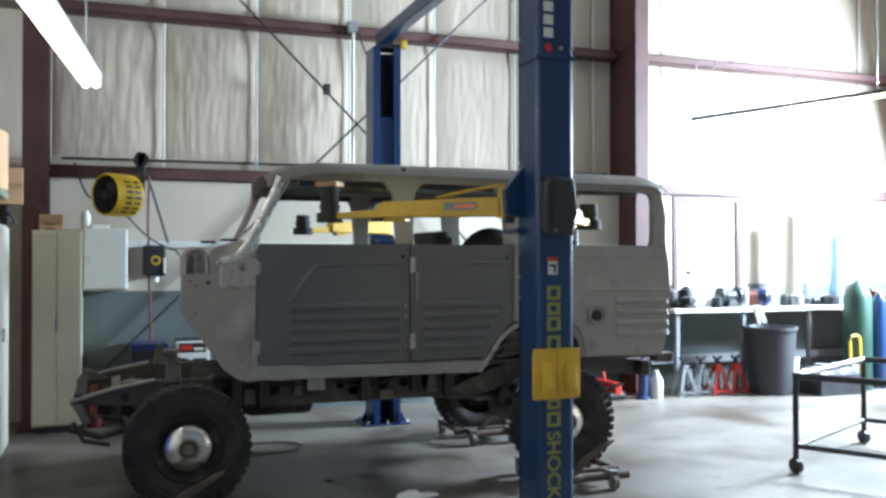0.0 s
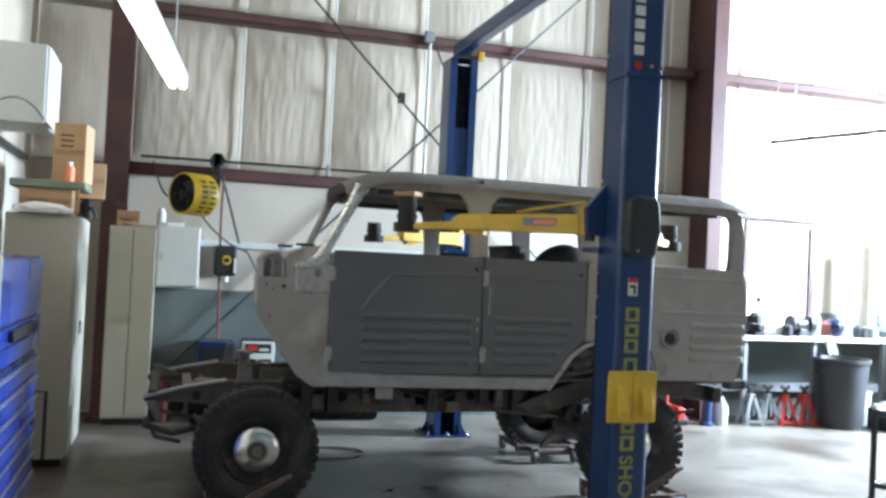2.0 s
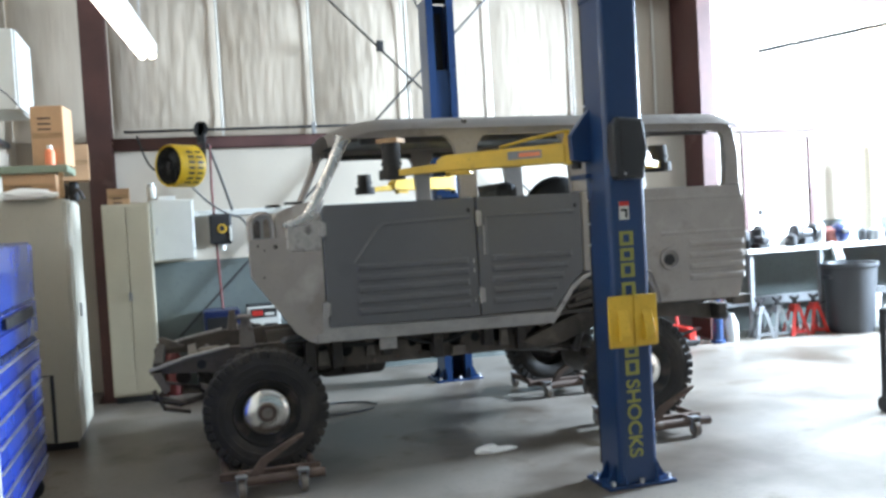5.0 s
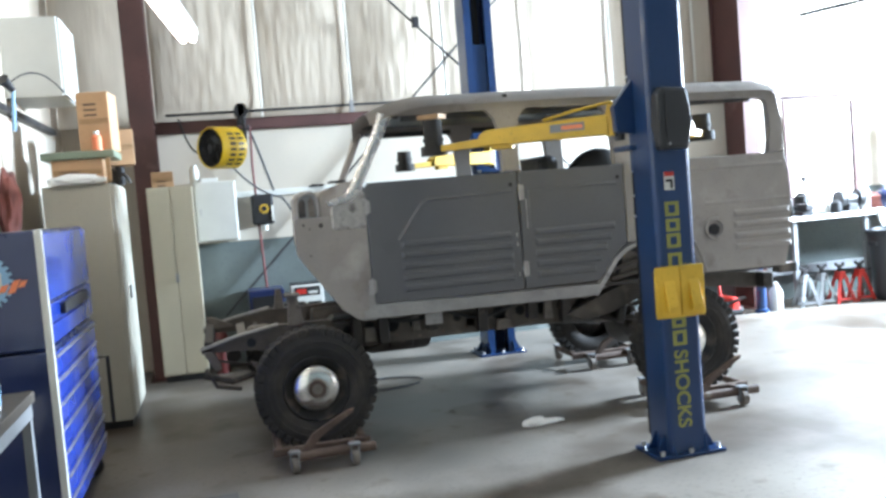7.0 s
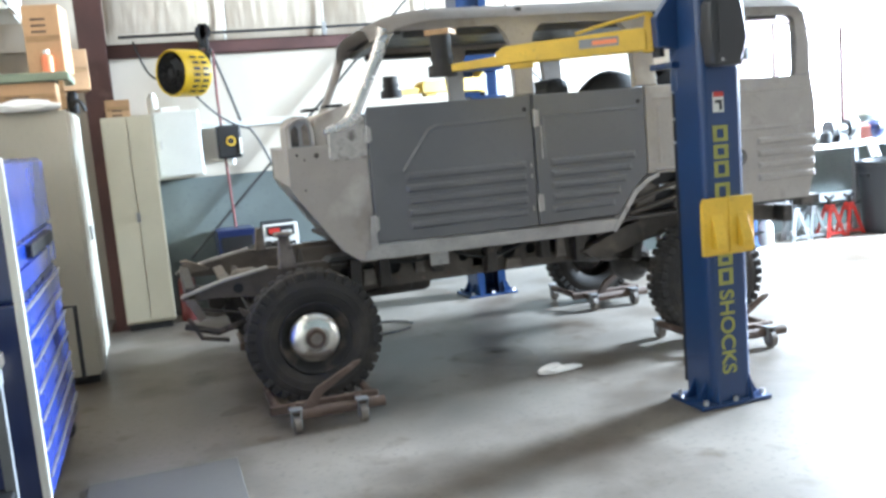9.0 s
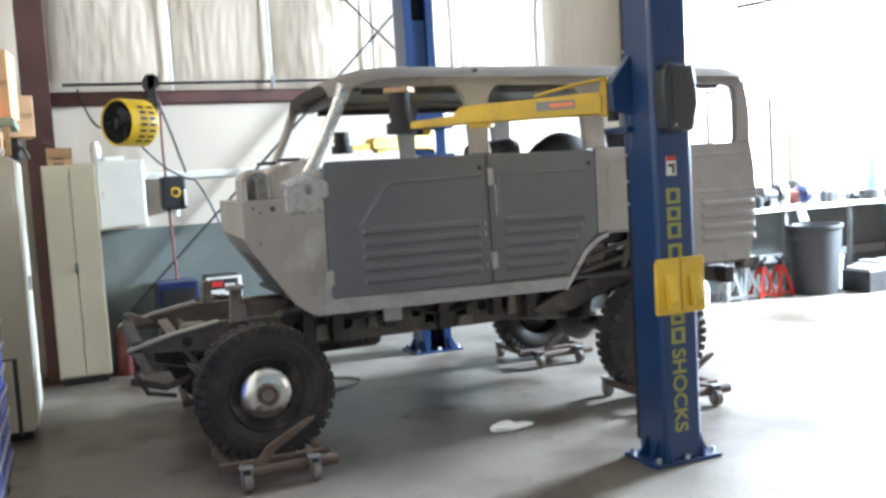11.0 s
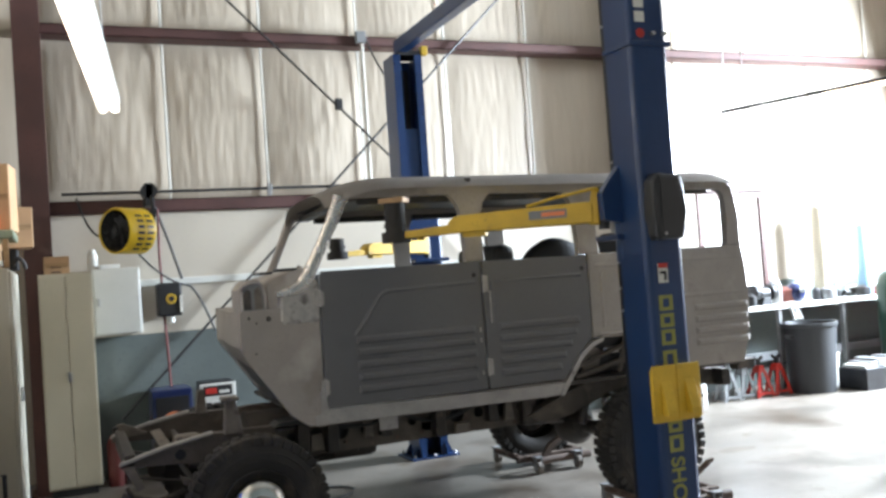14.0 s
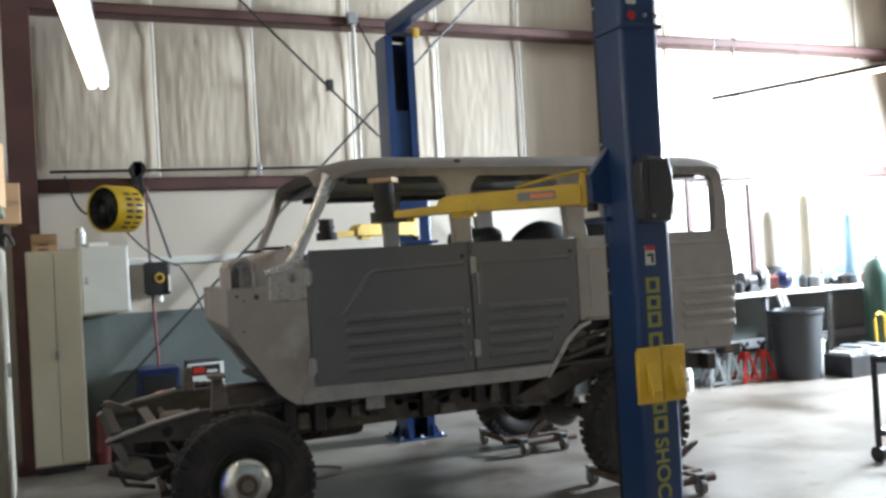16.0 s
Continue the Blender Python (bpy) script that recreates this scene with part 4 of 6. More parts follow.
def lift_post(x0, x1, y0, y1, face, top, label):
    """A rolled channel column on a base plate; face: -1 where the closed back faces the south."""
    back, front = (y0, y1) if face < 0 else (y1, y0)
    s = 1 if face < 0 else -1
    t, w, r = 0.014, 0.07, 0.032
    pts = [(x0, back + s * r), (x0 + r * 0.12, back + s * r * 0.6), (x0 + r * 0.3, back + s * r * 0.3), (x0 + r * 0.6, back + s * r * 0.12), (x0 + r, back), (x1 - r, back), (x1 - r * 0.6, back + s * r * 0.12), (x1 - r * 0.3, back + s * r * 0.3), (x1 - r * 0.12, back + s * r * 0.6), (x1, back + s * r), (x1, front), (x1 - w, front), (x1 - w, front - s * t), (x1 - t, front - s * t), (x1 - t, back + s * t), (x0 + t, back + s * t), (x0 + t, front - s * t), (x0 + w, front - s * t), (x0 + w, front), (x0, front)]
    p = part("post", prism(B(), pts, 0.02, top, "z", bev=0.002), M_blue, lift, label)
    part("base_plate", box(B(), x0 - 0.09, x1 + 0.095, y0 - 0.03, y1 + 0.03, 0.0, 0.02, 0.004), M_blue, p)
    for gx in (x0 + 0.02, x1 - 0.02):
        part("gusset", prism(B(), [(y0, 0.02), (y0 - 0.03, 0.02), (y0, 0.14)], gx - 0.006, gx + 0.006, "x"), M_blue, p)
    for gy in (y0 + 0.06, y1 - 0.07):
        part("gusset", prism(B(), [(x1, 0.02), (x1 + 0.07, 0.02), (x1, 0.16)], gy, gy + 0.012), M_blue, p)
        part("gusset", prism(B(), [(x0, 0.02), (x0 - 0.06, 0.02), (x0, 0.12)], gy, gy + 0.012), M_blue, p)
    for bx, by in ((x0 - 0.05, y0 - 0.0), (x1 + 0.07, y0 + 0.02), (x1 + 0.07, y1), ((x0 + x1) / 2, y0 - 0.015), (x0 - 0.05, y1)):
        part("anchor_bolt", cyl(B(), (bx, by, 0.02), (bx, by, 0.045), 0.014, 6), M_steel, p)
    return p


near = lift_post(2.588, 2.825, 4.72, 4.95, -1, 3.62, "dark blue post with yellow lettering and a yellow pad bracket")
far = lift_post(2.69, 2.965, 8.42, 8.72, 1, 3.62, "dark blue post with an open slot, beside the wall")
# dark slot and track strips inside the far post
bm = B()
box(bm, 2.765, 2.89, 8.60, 8.61, 2.95, 3.52)
part("slot_liner", bm, M_black, far, "dark slot of the post")
bm = B()
box(bm, 2.764, 2.892, 8.44, 8.46, 0.3, 2.95, 0.004)
part("carriage_plate", bm, M_blue, far)
for z in [2.45 + 0.09 * i for i in range(13)]:
    for x in (2.705, 2.95):
        part("bolt", cyl(B(), (x, 8.405, z), (x, 8.42, z), 0.007, 6), M_blue, far)
# overhead beam between the posts
beam = part("crossbeam", box(B(), 2.73, 2.83, 4.86, 8.5, 3.64, 3.76, 0.008), M_blue, lift, "blue steel crossbeam between the post tops")
bm = B()
box(bm, 2.74, 2.96, 8.42, 8.66, 3.62, 3.66, 0.006)
cyl(bm, (2.84, 8.45, 3.72), (2.84, 8.6, 3.72), 0.07, 20)
box(bm, 2.78, 2.80, 8.40, 8.62, 3.66, 3.80, 0.004)
part("pulley_bracket", bm, M_dark, beam)
bm = B()
box(bm, 2.96, 3.02, 8.40, 8.46, 3.62, 3.70, 0.006)
part("limit_switch", bm, M_yellow, beam, "yellow limit switch")
# collar and upper extension of the near post
bm = B()
box(bm, 2.575, 2.838, 4.708, 4.96, 2.735, 2.76, 0.004)
part("extension_collar", bm, M_blue, near)
for x in (2.73, 2.80):
    part("collar_bolt", cyl(B(), (x, 4.70, 2.80), (x, 4.72, 2.80), 0.011, 8), M_steel, near)
part("track_strip", box(B(), 2.594, 2.64, 4.951, 4.99, 0.08, 3.6, 0.003), M_black, near, "dark inner track edge of the post")
for z in (1.36, 1.48, 1.62, 2.16, 2.9):
    part("track_bolt", cyl(B(), (2.588, 4.97, z), (2.595, 4.97, z), 0.008, 6), M_steel, near)
# cover box, pad bracket and label on the near post
bm = prism(B(), [(2.603, 1.74), (2.615, 1.72), (2.765, 1.72), (2.778, 1.74), (2.79, 1.85), (2.79, 2.0), (2.775, 2.05), (2.63, 2.06), (2.596, 2.02), (2.595, 1.85)], 4.625, 4.72, bev=0.022)
part("cover_box", bm, M_cover, near, "dark grey plastic cover box")
bm = B()
box(bm, 2.632, 2.642, 4.619, 4.627, 1.78, 2.02, 0.003)
part("cover_rib", bm, M_dark, near)
part("cover_screw", cyl(B(), (2.65, 4.618, 1.75), (2.65, 4.628, 1.75), 0.008, 8), M_steel, near)
bm = B()
prism(bm, [(2.60, 1.83), (2.475, 1.85), (2.465, 1.99), (2.595, 2.145)], 4.90, 4.95, bev=0.006)
part("carriage_ear", bm, M_blue, near)
for dx in (0.0, 0.15):
    bm = B()
    box(bm, 2.545 + dx, 2.69 + dx, 4.685, 4.697, 0.80, 1.08, 0.003)
    prism(bm, [(4.685, 1.0), (4.64, 0.86), (4.64, 0.83), (4.685, 0.83)], 2.592 + dx, 2.655 + dx, "x", bev=0.003)
    cyl(bm, (2.63 + dx, 4.634, 0.855), (2.63 + dx, 4.645, 0.855), 0.008, 8)
    part("pad_bracket", bm, M_yellow, near, "yellow steel pad bracket")
part("bracket_back", box(B(), 2.55, 2.84, 4.697, 4.72, 0.79, 1.06, 0.004), M_yellow, near)
bm = B()
box(bm, 2.652, 2.71, 4.714, 4.72, 1.50, 1.60)
part("label", bm, M_white, near, "small white and red label")
part("label_band", box(B(), 2.652, 2.71, 4.7125, 4.714, 1.575, 1.60), M_red, near)
bm = B()
box(bm, 2.66, 2.695, 4.7125, 4.714, 1.545, 1.56)
box(bm, 2.685, 2.70, 4.7125, 4.714, 1.51, 1.56)
part("label_mark", bm, M_black, near)


def word(text, size, m, material, parent, name):
    c = bpy.data.curves.new(name, "FONT")
    c.body, c.size, c.extrude, c.offset = text, size, 0.001, 0.0025
    ob = bpy.data.objects.new(name, c)
    scene.collection.objects.link(ob)
    bpy.context.view_layer.update()
    me = bpy.data.meshes.new_from_object(ob.evaluated_get(bpy.context.evaluated_depsgraph_get()))
    bpy.data.objects.remove(ob)
    me.transform(Matrix.Translation(-ORG[parent]) @ m)
    me.materials.clear()
    me.materials.append(material)
    t = new(name, me)
    t.parent = parent
    ORG[t] = ORG[parent]
    return t


# lettering down the near post: the readable common word, and plain letter-sized bars for the maker's name
for z, h in ((1.435, 0.08), (1.34, 0.07), (1.258, 0.08), (1.15, 0.095), (0.79, 0.06), (0.715, 0.085)):
    bm = B()
    box(bm, 2.645, 2.667, 4.717, 4.72, z - h, z)
    box(bm, 2.708, 2.73, 4.717, 4.72, z - h, z)
    box(bm, 2.667, 2.708, 4.717, 4.72, z - 0.018, z)
    box(bm, 2.667, 2.708, 4.717, 4.72, z - h, z - h + 0.018)
    part("lettering_bar", bm, M_letter, near, "plain dull yellow hollow bar in place of a letter")
word("SHOCKS", 0.115, Matrix.Translation((2.648, 4.718, 0.605)) @ Matrix.Rotation(radians(90), 4, "Y") @ Matrix.Rotation(radians(90), 4, "X"), M_letter, near, "lettering")
for i in range(5):
    part("sign_bar", box(B(), 2.625, 2.685, 4.716, 4.72, 2.86 + 0.075 * i, 2.915 + 0.075 * i), M_white, near)
part("sign_dot", cyl(B(), (2.655, 4.716, 2.80), (2.655, 4.72, 2.80), 0.025, 14), M_red, near)

near.location = (0.045, 0.09, 0)


# lift arms
def arm(px, py, tx, ty, z, label, block):
    d = Vector((tx - px, ty - py, 0))
    L = d.length
    m = Matrix.Translation((px, py, z)) @ Matrix.Rotation(math.atan2(d.y, d.x), 4, "Z")
    a = part("lift_arm", turned(prism(B(), [(0.05, -0.04), (L * 0.72, -0.035), (L * 0.72, 0.03), (L * 0.69, 0.055), (L * 0.66, 0.062), (0.07, 0.075), (0.05, 0.06)], -0.06, 0.06, bev=0.006), m), M_yellow, lift, label)
    part("arm_root", turned(prism(B(), [(0.02, -0.05), (0.07, -0.05), (0.085, -0.02), (0.06, 0.06), (0.05, 0.15), (0.02, 0.15)], -0.05, 0.05, bev=0.006), m), M_yellow, a)
    part("inner_tube", turned(prism(B(), [(L * 0.66, -0.035), (L, -0.042), (L, -0.005), (L * 0.66, 0.02)], -0.045, 0.045, bev=0.004), m), M_yellow, a)
    part("arm_stop", box(B(), L * 0.55, L * 0.66, -0.035, 0.035, -0.062, -0.028, 0.004, m), M_yellow, a)
    bm = B()
    top = 0.17 if block else 0.11
    cyl(bm, m @ Vector((L, 0, -0.06)), m @ Vector((L, 0, 0.0)), 0.085, 20)
    cyl(bm, m @ Vector((L, 0, -0.02)), m @ Vector((L, 0, top)), 0.06, 20)
    cyl(bm, m @ Vector((L, 0, 0.03)), m @ Vector((L, 0, 0.05)), 0.068, 20)
    part("lift_pad", bm, M_rubber, a, "black stacked pad adapter", smooth=True)
    if block:
        part("wood_block", box(B(), L - 0.075, L + 0.075, -0.06, 0.06, 0.17, 0.2, 0.004, m), M_wood, a, "small wood block on the pad")
    part("pivot_pin", cyl(B(), m @ Vector((0.0, 0, -0.08)), m @ Vector((0.0, 0, 0.15)), 0.03, 16), M_dark, a)
    return a, m, L


a1, m1, L1 = arm(2.60, 5.12, 1.68, 5.90, 1.885, "yellow arm with a black pad adapter and wood block", True)
part("arm_label", box(B(), 0.19, 0.40, -0.002, 0.0, 0.0, 0.048, 0.0, m1 @ Matrix.Translation((0, 0.0625, 0))), M_grey, a1, "grey and orange arm label")
part("arm_label_band", box(B(), 0.20, 0.33, -0.002, 0.0, 0.012, 0.036, 0.0, m1 @ Matrix.Translation((0, 0.0645, 0))), M_orange, a1)
part("arm_restraint_rod", pipe(B(), [(2.555, 5.06, 1.86), (2.555, 5.06, 2.0), (2.52, 5.065, 2.025), (2.3, 5.09, 1.985), (2.13, 5.12, 1.945)], 0.009), M_yellow, a1)
a2, m2, L2 = arm(2.82, 8.25, 1.92, 7.95, 1.86, "yellow arm on the wall side", False)
a3, m3, L3 = arm(2.76, 5.12, 3.40, 5.58, 1.85, "yellow arm folded in beside the post", False)
for x0, x1, y0, y1 in ((2.54, 2.86, 4.99, 5.2), (2.62, 3.04, 8.16, 8.41)):
    c = part("carriage", box(B(), x0 + (0.09 if y0 < 6 else 0.02), x1 - (0.09 if y0 < 6 else 0.04), y0 if y0 < 6 else y1 - 0.1, y0 + 0.1 if y0 < 6 else y1, 1.6, 2.1 if y0 < 6 else 2.18, 0.03), M_blue, lift, "blue steel lift carriage")
    for z in (1.74, 1.985):
        part("carriage_lug", box(B(), x0 + 0.05, x1 - 0.05, y0, y1, z, z + 0.03, 0.005), M_blue, c)

# ---- west side: chest, cabinets, table ----
chest = thing("tool_chest", (-0.85, 5.5, 0), "tall blue roller tool chest with dark end panel and drawers", "tool chest")
CX0, CX1, CY0, CY1 = -1.06, -0.51, 4.85, 6.3
bm = B()
box(bm, CX0, CX1 - 0.02, CY0, CY1, 0.12, 0.985, 0.01)
part("lower_cabinet", bm, M_chestd, chest, "dark blue lower cabinet")
bm = box(B(), CX0, CX1 - 0.02, CY0, CY1, 0.995, 1.56, 0.01)
top = part("upper_cabinet", bm, M_chestd, chest, "dark blue upper chest with a racing decal")
for z in [0.155 + 0.117 * i for i in range(7)]:
    d = part("drawer", box(B(), CX1 - 0.02, CX1, CY0 + 0.035, CY1 - 0.03, z, z + 0.108, 0.004), M_chest, chest)
    part("drawer_pull", box(B(), CX1, CX1 + 0.012, CY0 + 0.05, CY1 - 0.05, z + 0.085, z + 0.1, 0.003), M_steel, d, "bright drawer pull")
bm = box(B(), CX1 - 0.02, CX1 - 0.002, CY0 + 0.035, CY1 - 0.03, 1.22, 1.54, 0.004)
part("front_flap", bm, M_chest, chest)
for z in (1.01, 1.11):
    d = part("drawer", box(B(), CX1 - 0.02, CX1, CY0 + 0.035, CY1 - 0.03, z, z + 0.092, 0.004), M_chest, chest)
part("open_tray", box(B(), CX1 - 0.005, CX1 + 0.03, CY0 + 0.3, CY1 - 0.35, 1.13, 1.19, 0.008), M_black, chest, "dark recess of a drawer pull")
part("corner_trim", box(B(), CX1 - 0.03, CX1 + 0.004, CY0 - 0.006, CY0 + 0.03, 0.12, 1.565, 0.004), M_seam, chest, "bright corner trim")
part("side_handle", pipe(B(), [(CX1 - 0.05, CY1, 0.72), (CX1 + 0.05, CY1 + 0.03, 0.72), (CX1 + 0.05, CY1 + 0.03, 0.3), (CX1 - 0.05, CY1, 0.3)], 0.012), M_dark, chest)
for x, y in ((CX0 + 0.08, CY0 + 0.08), (CX1 - 0.08, CY0 + 0.08), (CX0 + 0.08, CY1 - 0.08), (CX1 - 0.08, CY1 - 0.08)):
    part("castor", cyl(B(), (x, y - 0.02, 0.06), (x, y + 0.02, 0.06), 0.06, 16), M_dark, chest, smooth=True)
# decal on the end panel
bm = B()
cx, cz = -0.78, 1.335
lathe(bm, (cx, CY0 - 0.002, cz), [(0.115, 0.0015), (0.115, -0.001), (0.0, -0.001)], "y", 36)
part("decal_disc", bm, M_lightblue, top, "round pale blue decal")
for k in range(24):
    a = 2 * math.pi * k / 24
    bm = box(B(), -0.008, 0.008, -0.0015, 0.0015, 0.112, 0.132, 0, Matrix.Translation((cx, CY0 - 0.002, cz)) @ Matrix.Rotation(a, 4, "Y"))
    part("decal_tooth", bm, M_lightblue, top)
for i, x in enumerate((-0.065, 0.0, 0.06)):
    part("decal_mark", box(B(), cx + x - 0.022, cx + x + 0.022, CY0 - 0.006, CY0 - 0.0035, cz - 0.035, cz + 0.04), M_seam, top)
for i, (x, z, w, h) in enumerate(((-0.16, 0.09, 0.16, 0.035), (-0.02, -0.06, 0.05, 0.07), (0.04, -0.045, 0.035, 0.035), (0.085, -0.035, 0.035, 0.035), (0.13, -0.028, 0.035, 0.06), (0.17, -0.018, 0.03, 0.03))):
    part("decal_stroke", prism(B(), [(cx + x - w / 2 - h * 0.2, cz + z - h / 2 - 0.1 * w), (cx + x + w / 2 - h * 0.2, cz + z - h / 2 + 0.1 * w), (cx + x + w / 2 + h * 0.3, cz + z + h / 2 + 0.1 * w), (cx + x - w / 2 + h * 0.3, cz + z + h / 2 - 0.1 * w)], CY0 - 0.008, CY0 - 0.0062), M_orange, top, "orange script stroke drawn as a plain bar")


def cabinet(x0, x1, y0, y1, z1, m, face, label):
    """A two-door steel locker; face: 'x' or 'y', the side of its doors."""
    c = thing("storage_cabinet", ((x0 + x1) / 2, (y0 + y1) / 2, 0), label, "cabinet")
    bm = box(B(), x0, x1 - (0.02 if face == "x" else 0), y0 + (0.02 if face == "y" else 0), y1, 0.06, z1, 0.006)
    part("body", bm, m, c)
    part("plinth", box(B(), x0 + 0.02, x1 - 0.035, y0 + 0.035, y1 - 0.02, 0, 0.06), M_dark, c)
    for k in (0, 1):
        if face == "x":
            ym = (y0 + y1) / 2
            a, b = (y0 + 0.01, ym - 0.004) if k == 0 else (ym + 0.004, y1 - 0.01)
            bm = box(B(), x1 - 0.019, x1, a, b, 0.08, z1 - 0.02, 0.004)
            h = box(B(), x1, x1 + 0.02, (b if k == 0 else a) - 0.03, (b if k == 0 else a) + 0.03, 0.95, 1.05, 0.004)
        else:
            xm = (x0 + x1) / 2
            a, b = (x0 + 0.01, xm - 0.004) if k == 0 else (xm + 0.004, x1 - 0.01)
            bm = box(B(), a, b, y0, y0 + 0.019, 0.08, z1 - 0.02, 0.004)
            h = box(B(), (b if k == 0 else a) - 0.012, (b if k == 0 else a) + 0.012, y0 - 0.02, y0, 0.95, 1.03, 0.003)
        d = part("door", bm, m, c)
        if k == 0 or face == "y":
            part("handle", h, M_steel, d)
    return c


cabinet(-0.93, -0.43, 7.42, 8.32, 1.86, M_cab, "x", "tall putty-coloured steel storage cabinet with closed doors")
cabinet(-0.32, 0.095, 9.08, 9.54, 1.85, M_beige, "y", "beige steel locker against the back wall")


def carton(x0, x1, y0, y1, z0, z1, label, turn=0.0, m=None):
    c = thing("cardboard_box", ((x0 + x1) / 2, (y0 + y1) / 2, z0), label, "box")
    bm = box(B(), x0, x1, y0, y1, z0, z1, 0.006)
    part("carton", bm, m or M_card, c)
    part("packing_tape", box(B(), x0 + 0.01, x1 - 0.01, y0 - 0.003, y0 - 0.001, (z0 + z1) / 2 - 0.02, (z0 + z1) / 2 + 0.02), M_wood, c)
    bm = B()
    for i in range(3):
        box(bm, x0 + 0.05, x0 + 0.05 + (x1 - x0) * 0.4, y0 - 0.003, y0 - 0.001, z1 - 0.10 - 0.04 * i, z1 - 0.085 - 0.04 * i)
    part("print_bars", bm, M_rusty, c)
    c.rotation_euler[2] = radians(turn)
    return c


carton(-0.63, -0.40, 7.5, 7.8, 2.112, 2.55, "upright brown cardboard box on the cabinet", -6)
carton(-0.60, -0.32, 8.0, 8.28, 2.02, 2.31, "brown cardboard box perched on tools on the cabinet", 8)
b = thing("air_tool", (-0.48, 8.14, 1.862), "dark greasy air tool lying on the cabinet", "tool")
part("motor", cyl(B(), (-0.54, 8.06, 1.94), (-0.54, 8.26, 1.94), 0.078, 18), M_dark, b, smooth=True)
part("grip", box(B(), -0.47, -0.41, 8.05, 8.25, 1.862, 2.018, 0.012), M_black, b)
part("hose_stub", pipe(B(), arc((-0.44, 8.04, 1.9), (-0.36, 8.02, 1.87), -0.06), 0.014), M_cable, b)
b = thing("spray_can", (-0.52, 7.475, 2.11), "short orange and white can on the green tray", "can")
part("can_body", lathe(B(), (-0.52, 7.475, 2.11), [(0, 0), (0.036, 0), (0.036, 0.1), (0.02, 0.12), (0, 0.12)], "z", 18), M_orange, b, smooth=True)
part("can_cap", cyl(B(), (-0.52, 7.475, 2.23), (-0.52, 7.475, 2.255), 0.02, 12), M_white, b)
carton(-0.28, -0.08, 9.2, 9.5, 1.852, 2.0, "small flat brown box on top of the beige locker", 4)
carton(-0.86, -0.50, 7.46, 7.92, 1.862, 2.05, "low brown cardboard box on the cabinet", 2)
b = thing("plastic_tray", (-0.68, 7.7, 2.052), "flat grey-green tray lying on a box", "tray")
part("tray", box(B(), -0.92, -0.40, 7.43, 7.95, 2.052, 2.11, 0.01), M_tray, b)
b = thing("plank", (-0.42, 7.44, 1.862), "short upright piece of raw wood on the cabinet", "wood")
part("plank_body", box(B(), -0.47, -0.435, 7.425, 7.455, 1.862, 2.05, 0.003), M_wood, b)
b = thing("white_bundle", (-0.7, 7.44, 1.862), "crumpled white plastic bag on the cabinet", "bag")
bm = B()
bmesh.ops.create_icosphere(bm, subdivisions=3, radius=1)
for v in bm.verts:
    q = 1 + 0.3 * noise.noise(v.co * 2.4)
    v.co = Vector((-0.68 + v.co.x * 0.2 * q, 7.40 + v.co.y * 0.05 * q, max(1.862, 1.89 + v.co.z * 0.05 * q)))
part("bag", bm, M_rag, b, smooth=True)
b = thing("wall_cabinet", (-0.9, 7.85, 2.53), "white wall cupboard high on the side wall", "cabinet")
part("body", box(B(), XW, -0.72, 7.5, 8.2, 2.53, 3.12, 0.008), M_white, b)
for y0, y1 in ((7.51, 7.845), (7.855, 8.19)):
    part("door", box(B(), -0.72, -0.702, y0, y1, 2.54, 3.11, 0.004), M_white, b)
b = thing("hanging_lead", (-0.95, 6.6, 2.52), "dark work lamp on a lead hung from the girt", "lamp")
bm = pipe(B(), [(XW, 6.5, 2.47), (-0.95, 6.52, 2.5)] + arc((-0.9, 6.55, 2.5), (-0.72, 7.5, 2.56), -0.10), 0.006)
part("lead", bm, M_cable, b)
part("lamp_head", cyl(B(), (-0.93, 6.5, 2.52), (-0.89, 6.58, 2.46), 0.04, 16, 0.02), M_dark, b, smooth=True)
part("handle", cyl(B(), (-0.89, 6.58, 2.46), (-0.91, 6.6, 2.2), 0.013, 12), M_lightblue, b, smooth=True)
b = thing("coat", (-1.02, 6.3, 1.55), "red and dark work jacket hung on the side wall", "clothing")
bm = B()
bmesh.ops.create_icosphere(bm, subdivisions=4, radius=1)
for v in bm.verts:
    q = 1 + 0.25 * noise.noise(v.co * 2.2)
    v.co = Vector((-1.02 + v.co.x * 0.07 * q, 6.75 + v.co.y * 0.16 * q, 1.72 + v.co.z * 0.24 * q))
part("jacket", bm, M_jacket, b, smooth=True)

# steel work table with clutter
tb = thing("work_table", (-0.83, 4.05, 0), "worn steel work table with a lower shelf", "table")
part("tabletop", box(B(), -1.1, -0.565, 3.55, 4.62, 0.80, 0.85, 0.006), M_bench, tb, "dirty worn steel tabletop")
part("apron", box(B(), -0.585, -0.57, 3.6, 4.57, 0.74, 0.80, 0.003), M_grey, tb, "grey steel apron under the tabletop")
part("apron", box(B(), -1.08, -0.6, 4.585, 4.6, 0.74, 0.80, 0.003), M_grey, tb)
part("shelf", box(B(), -1.08, -0.59, 3.58, 4.6, 0.30, 0.33, 0.005), M_dark, tb)
for x, y in ((-1.07, 3.58), (-0.60, 3.58), (-1.07, 4.58), (-0.60, 4.58)):
    part("leg", box(B(), x - 0.02, x + 0.02, y - 0.02, y + 0.02, 0.0, 0.80, 0.003), M_grey, tb)
b = thing("bottle", (-0.66, 4.25, 0.85), "clear white plastic spray bottle on the table", "bottle")
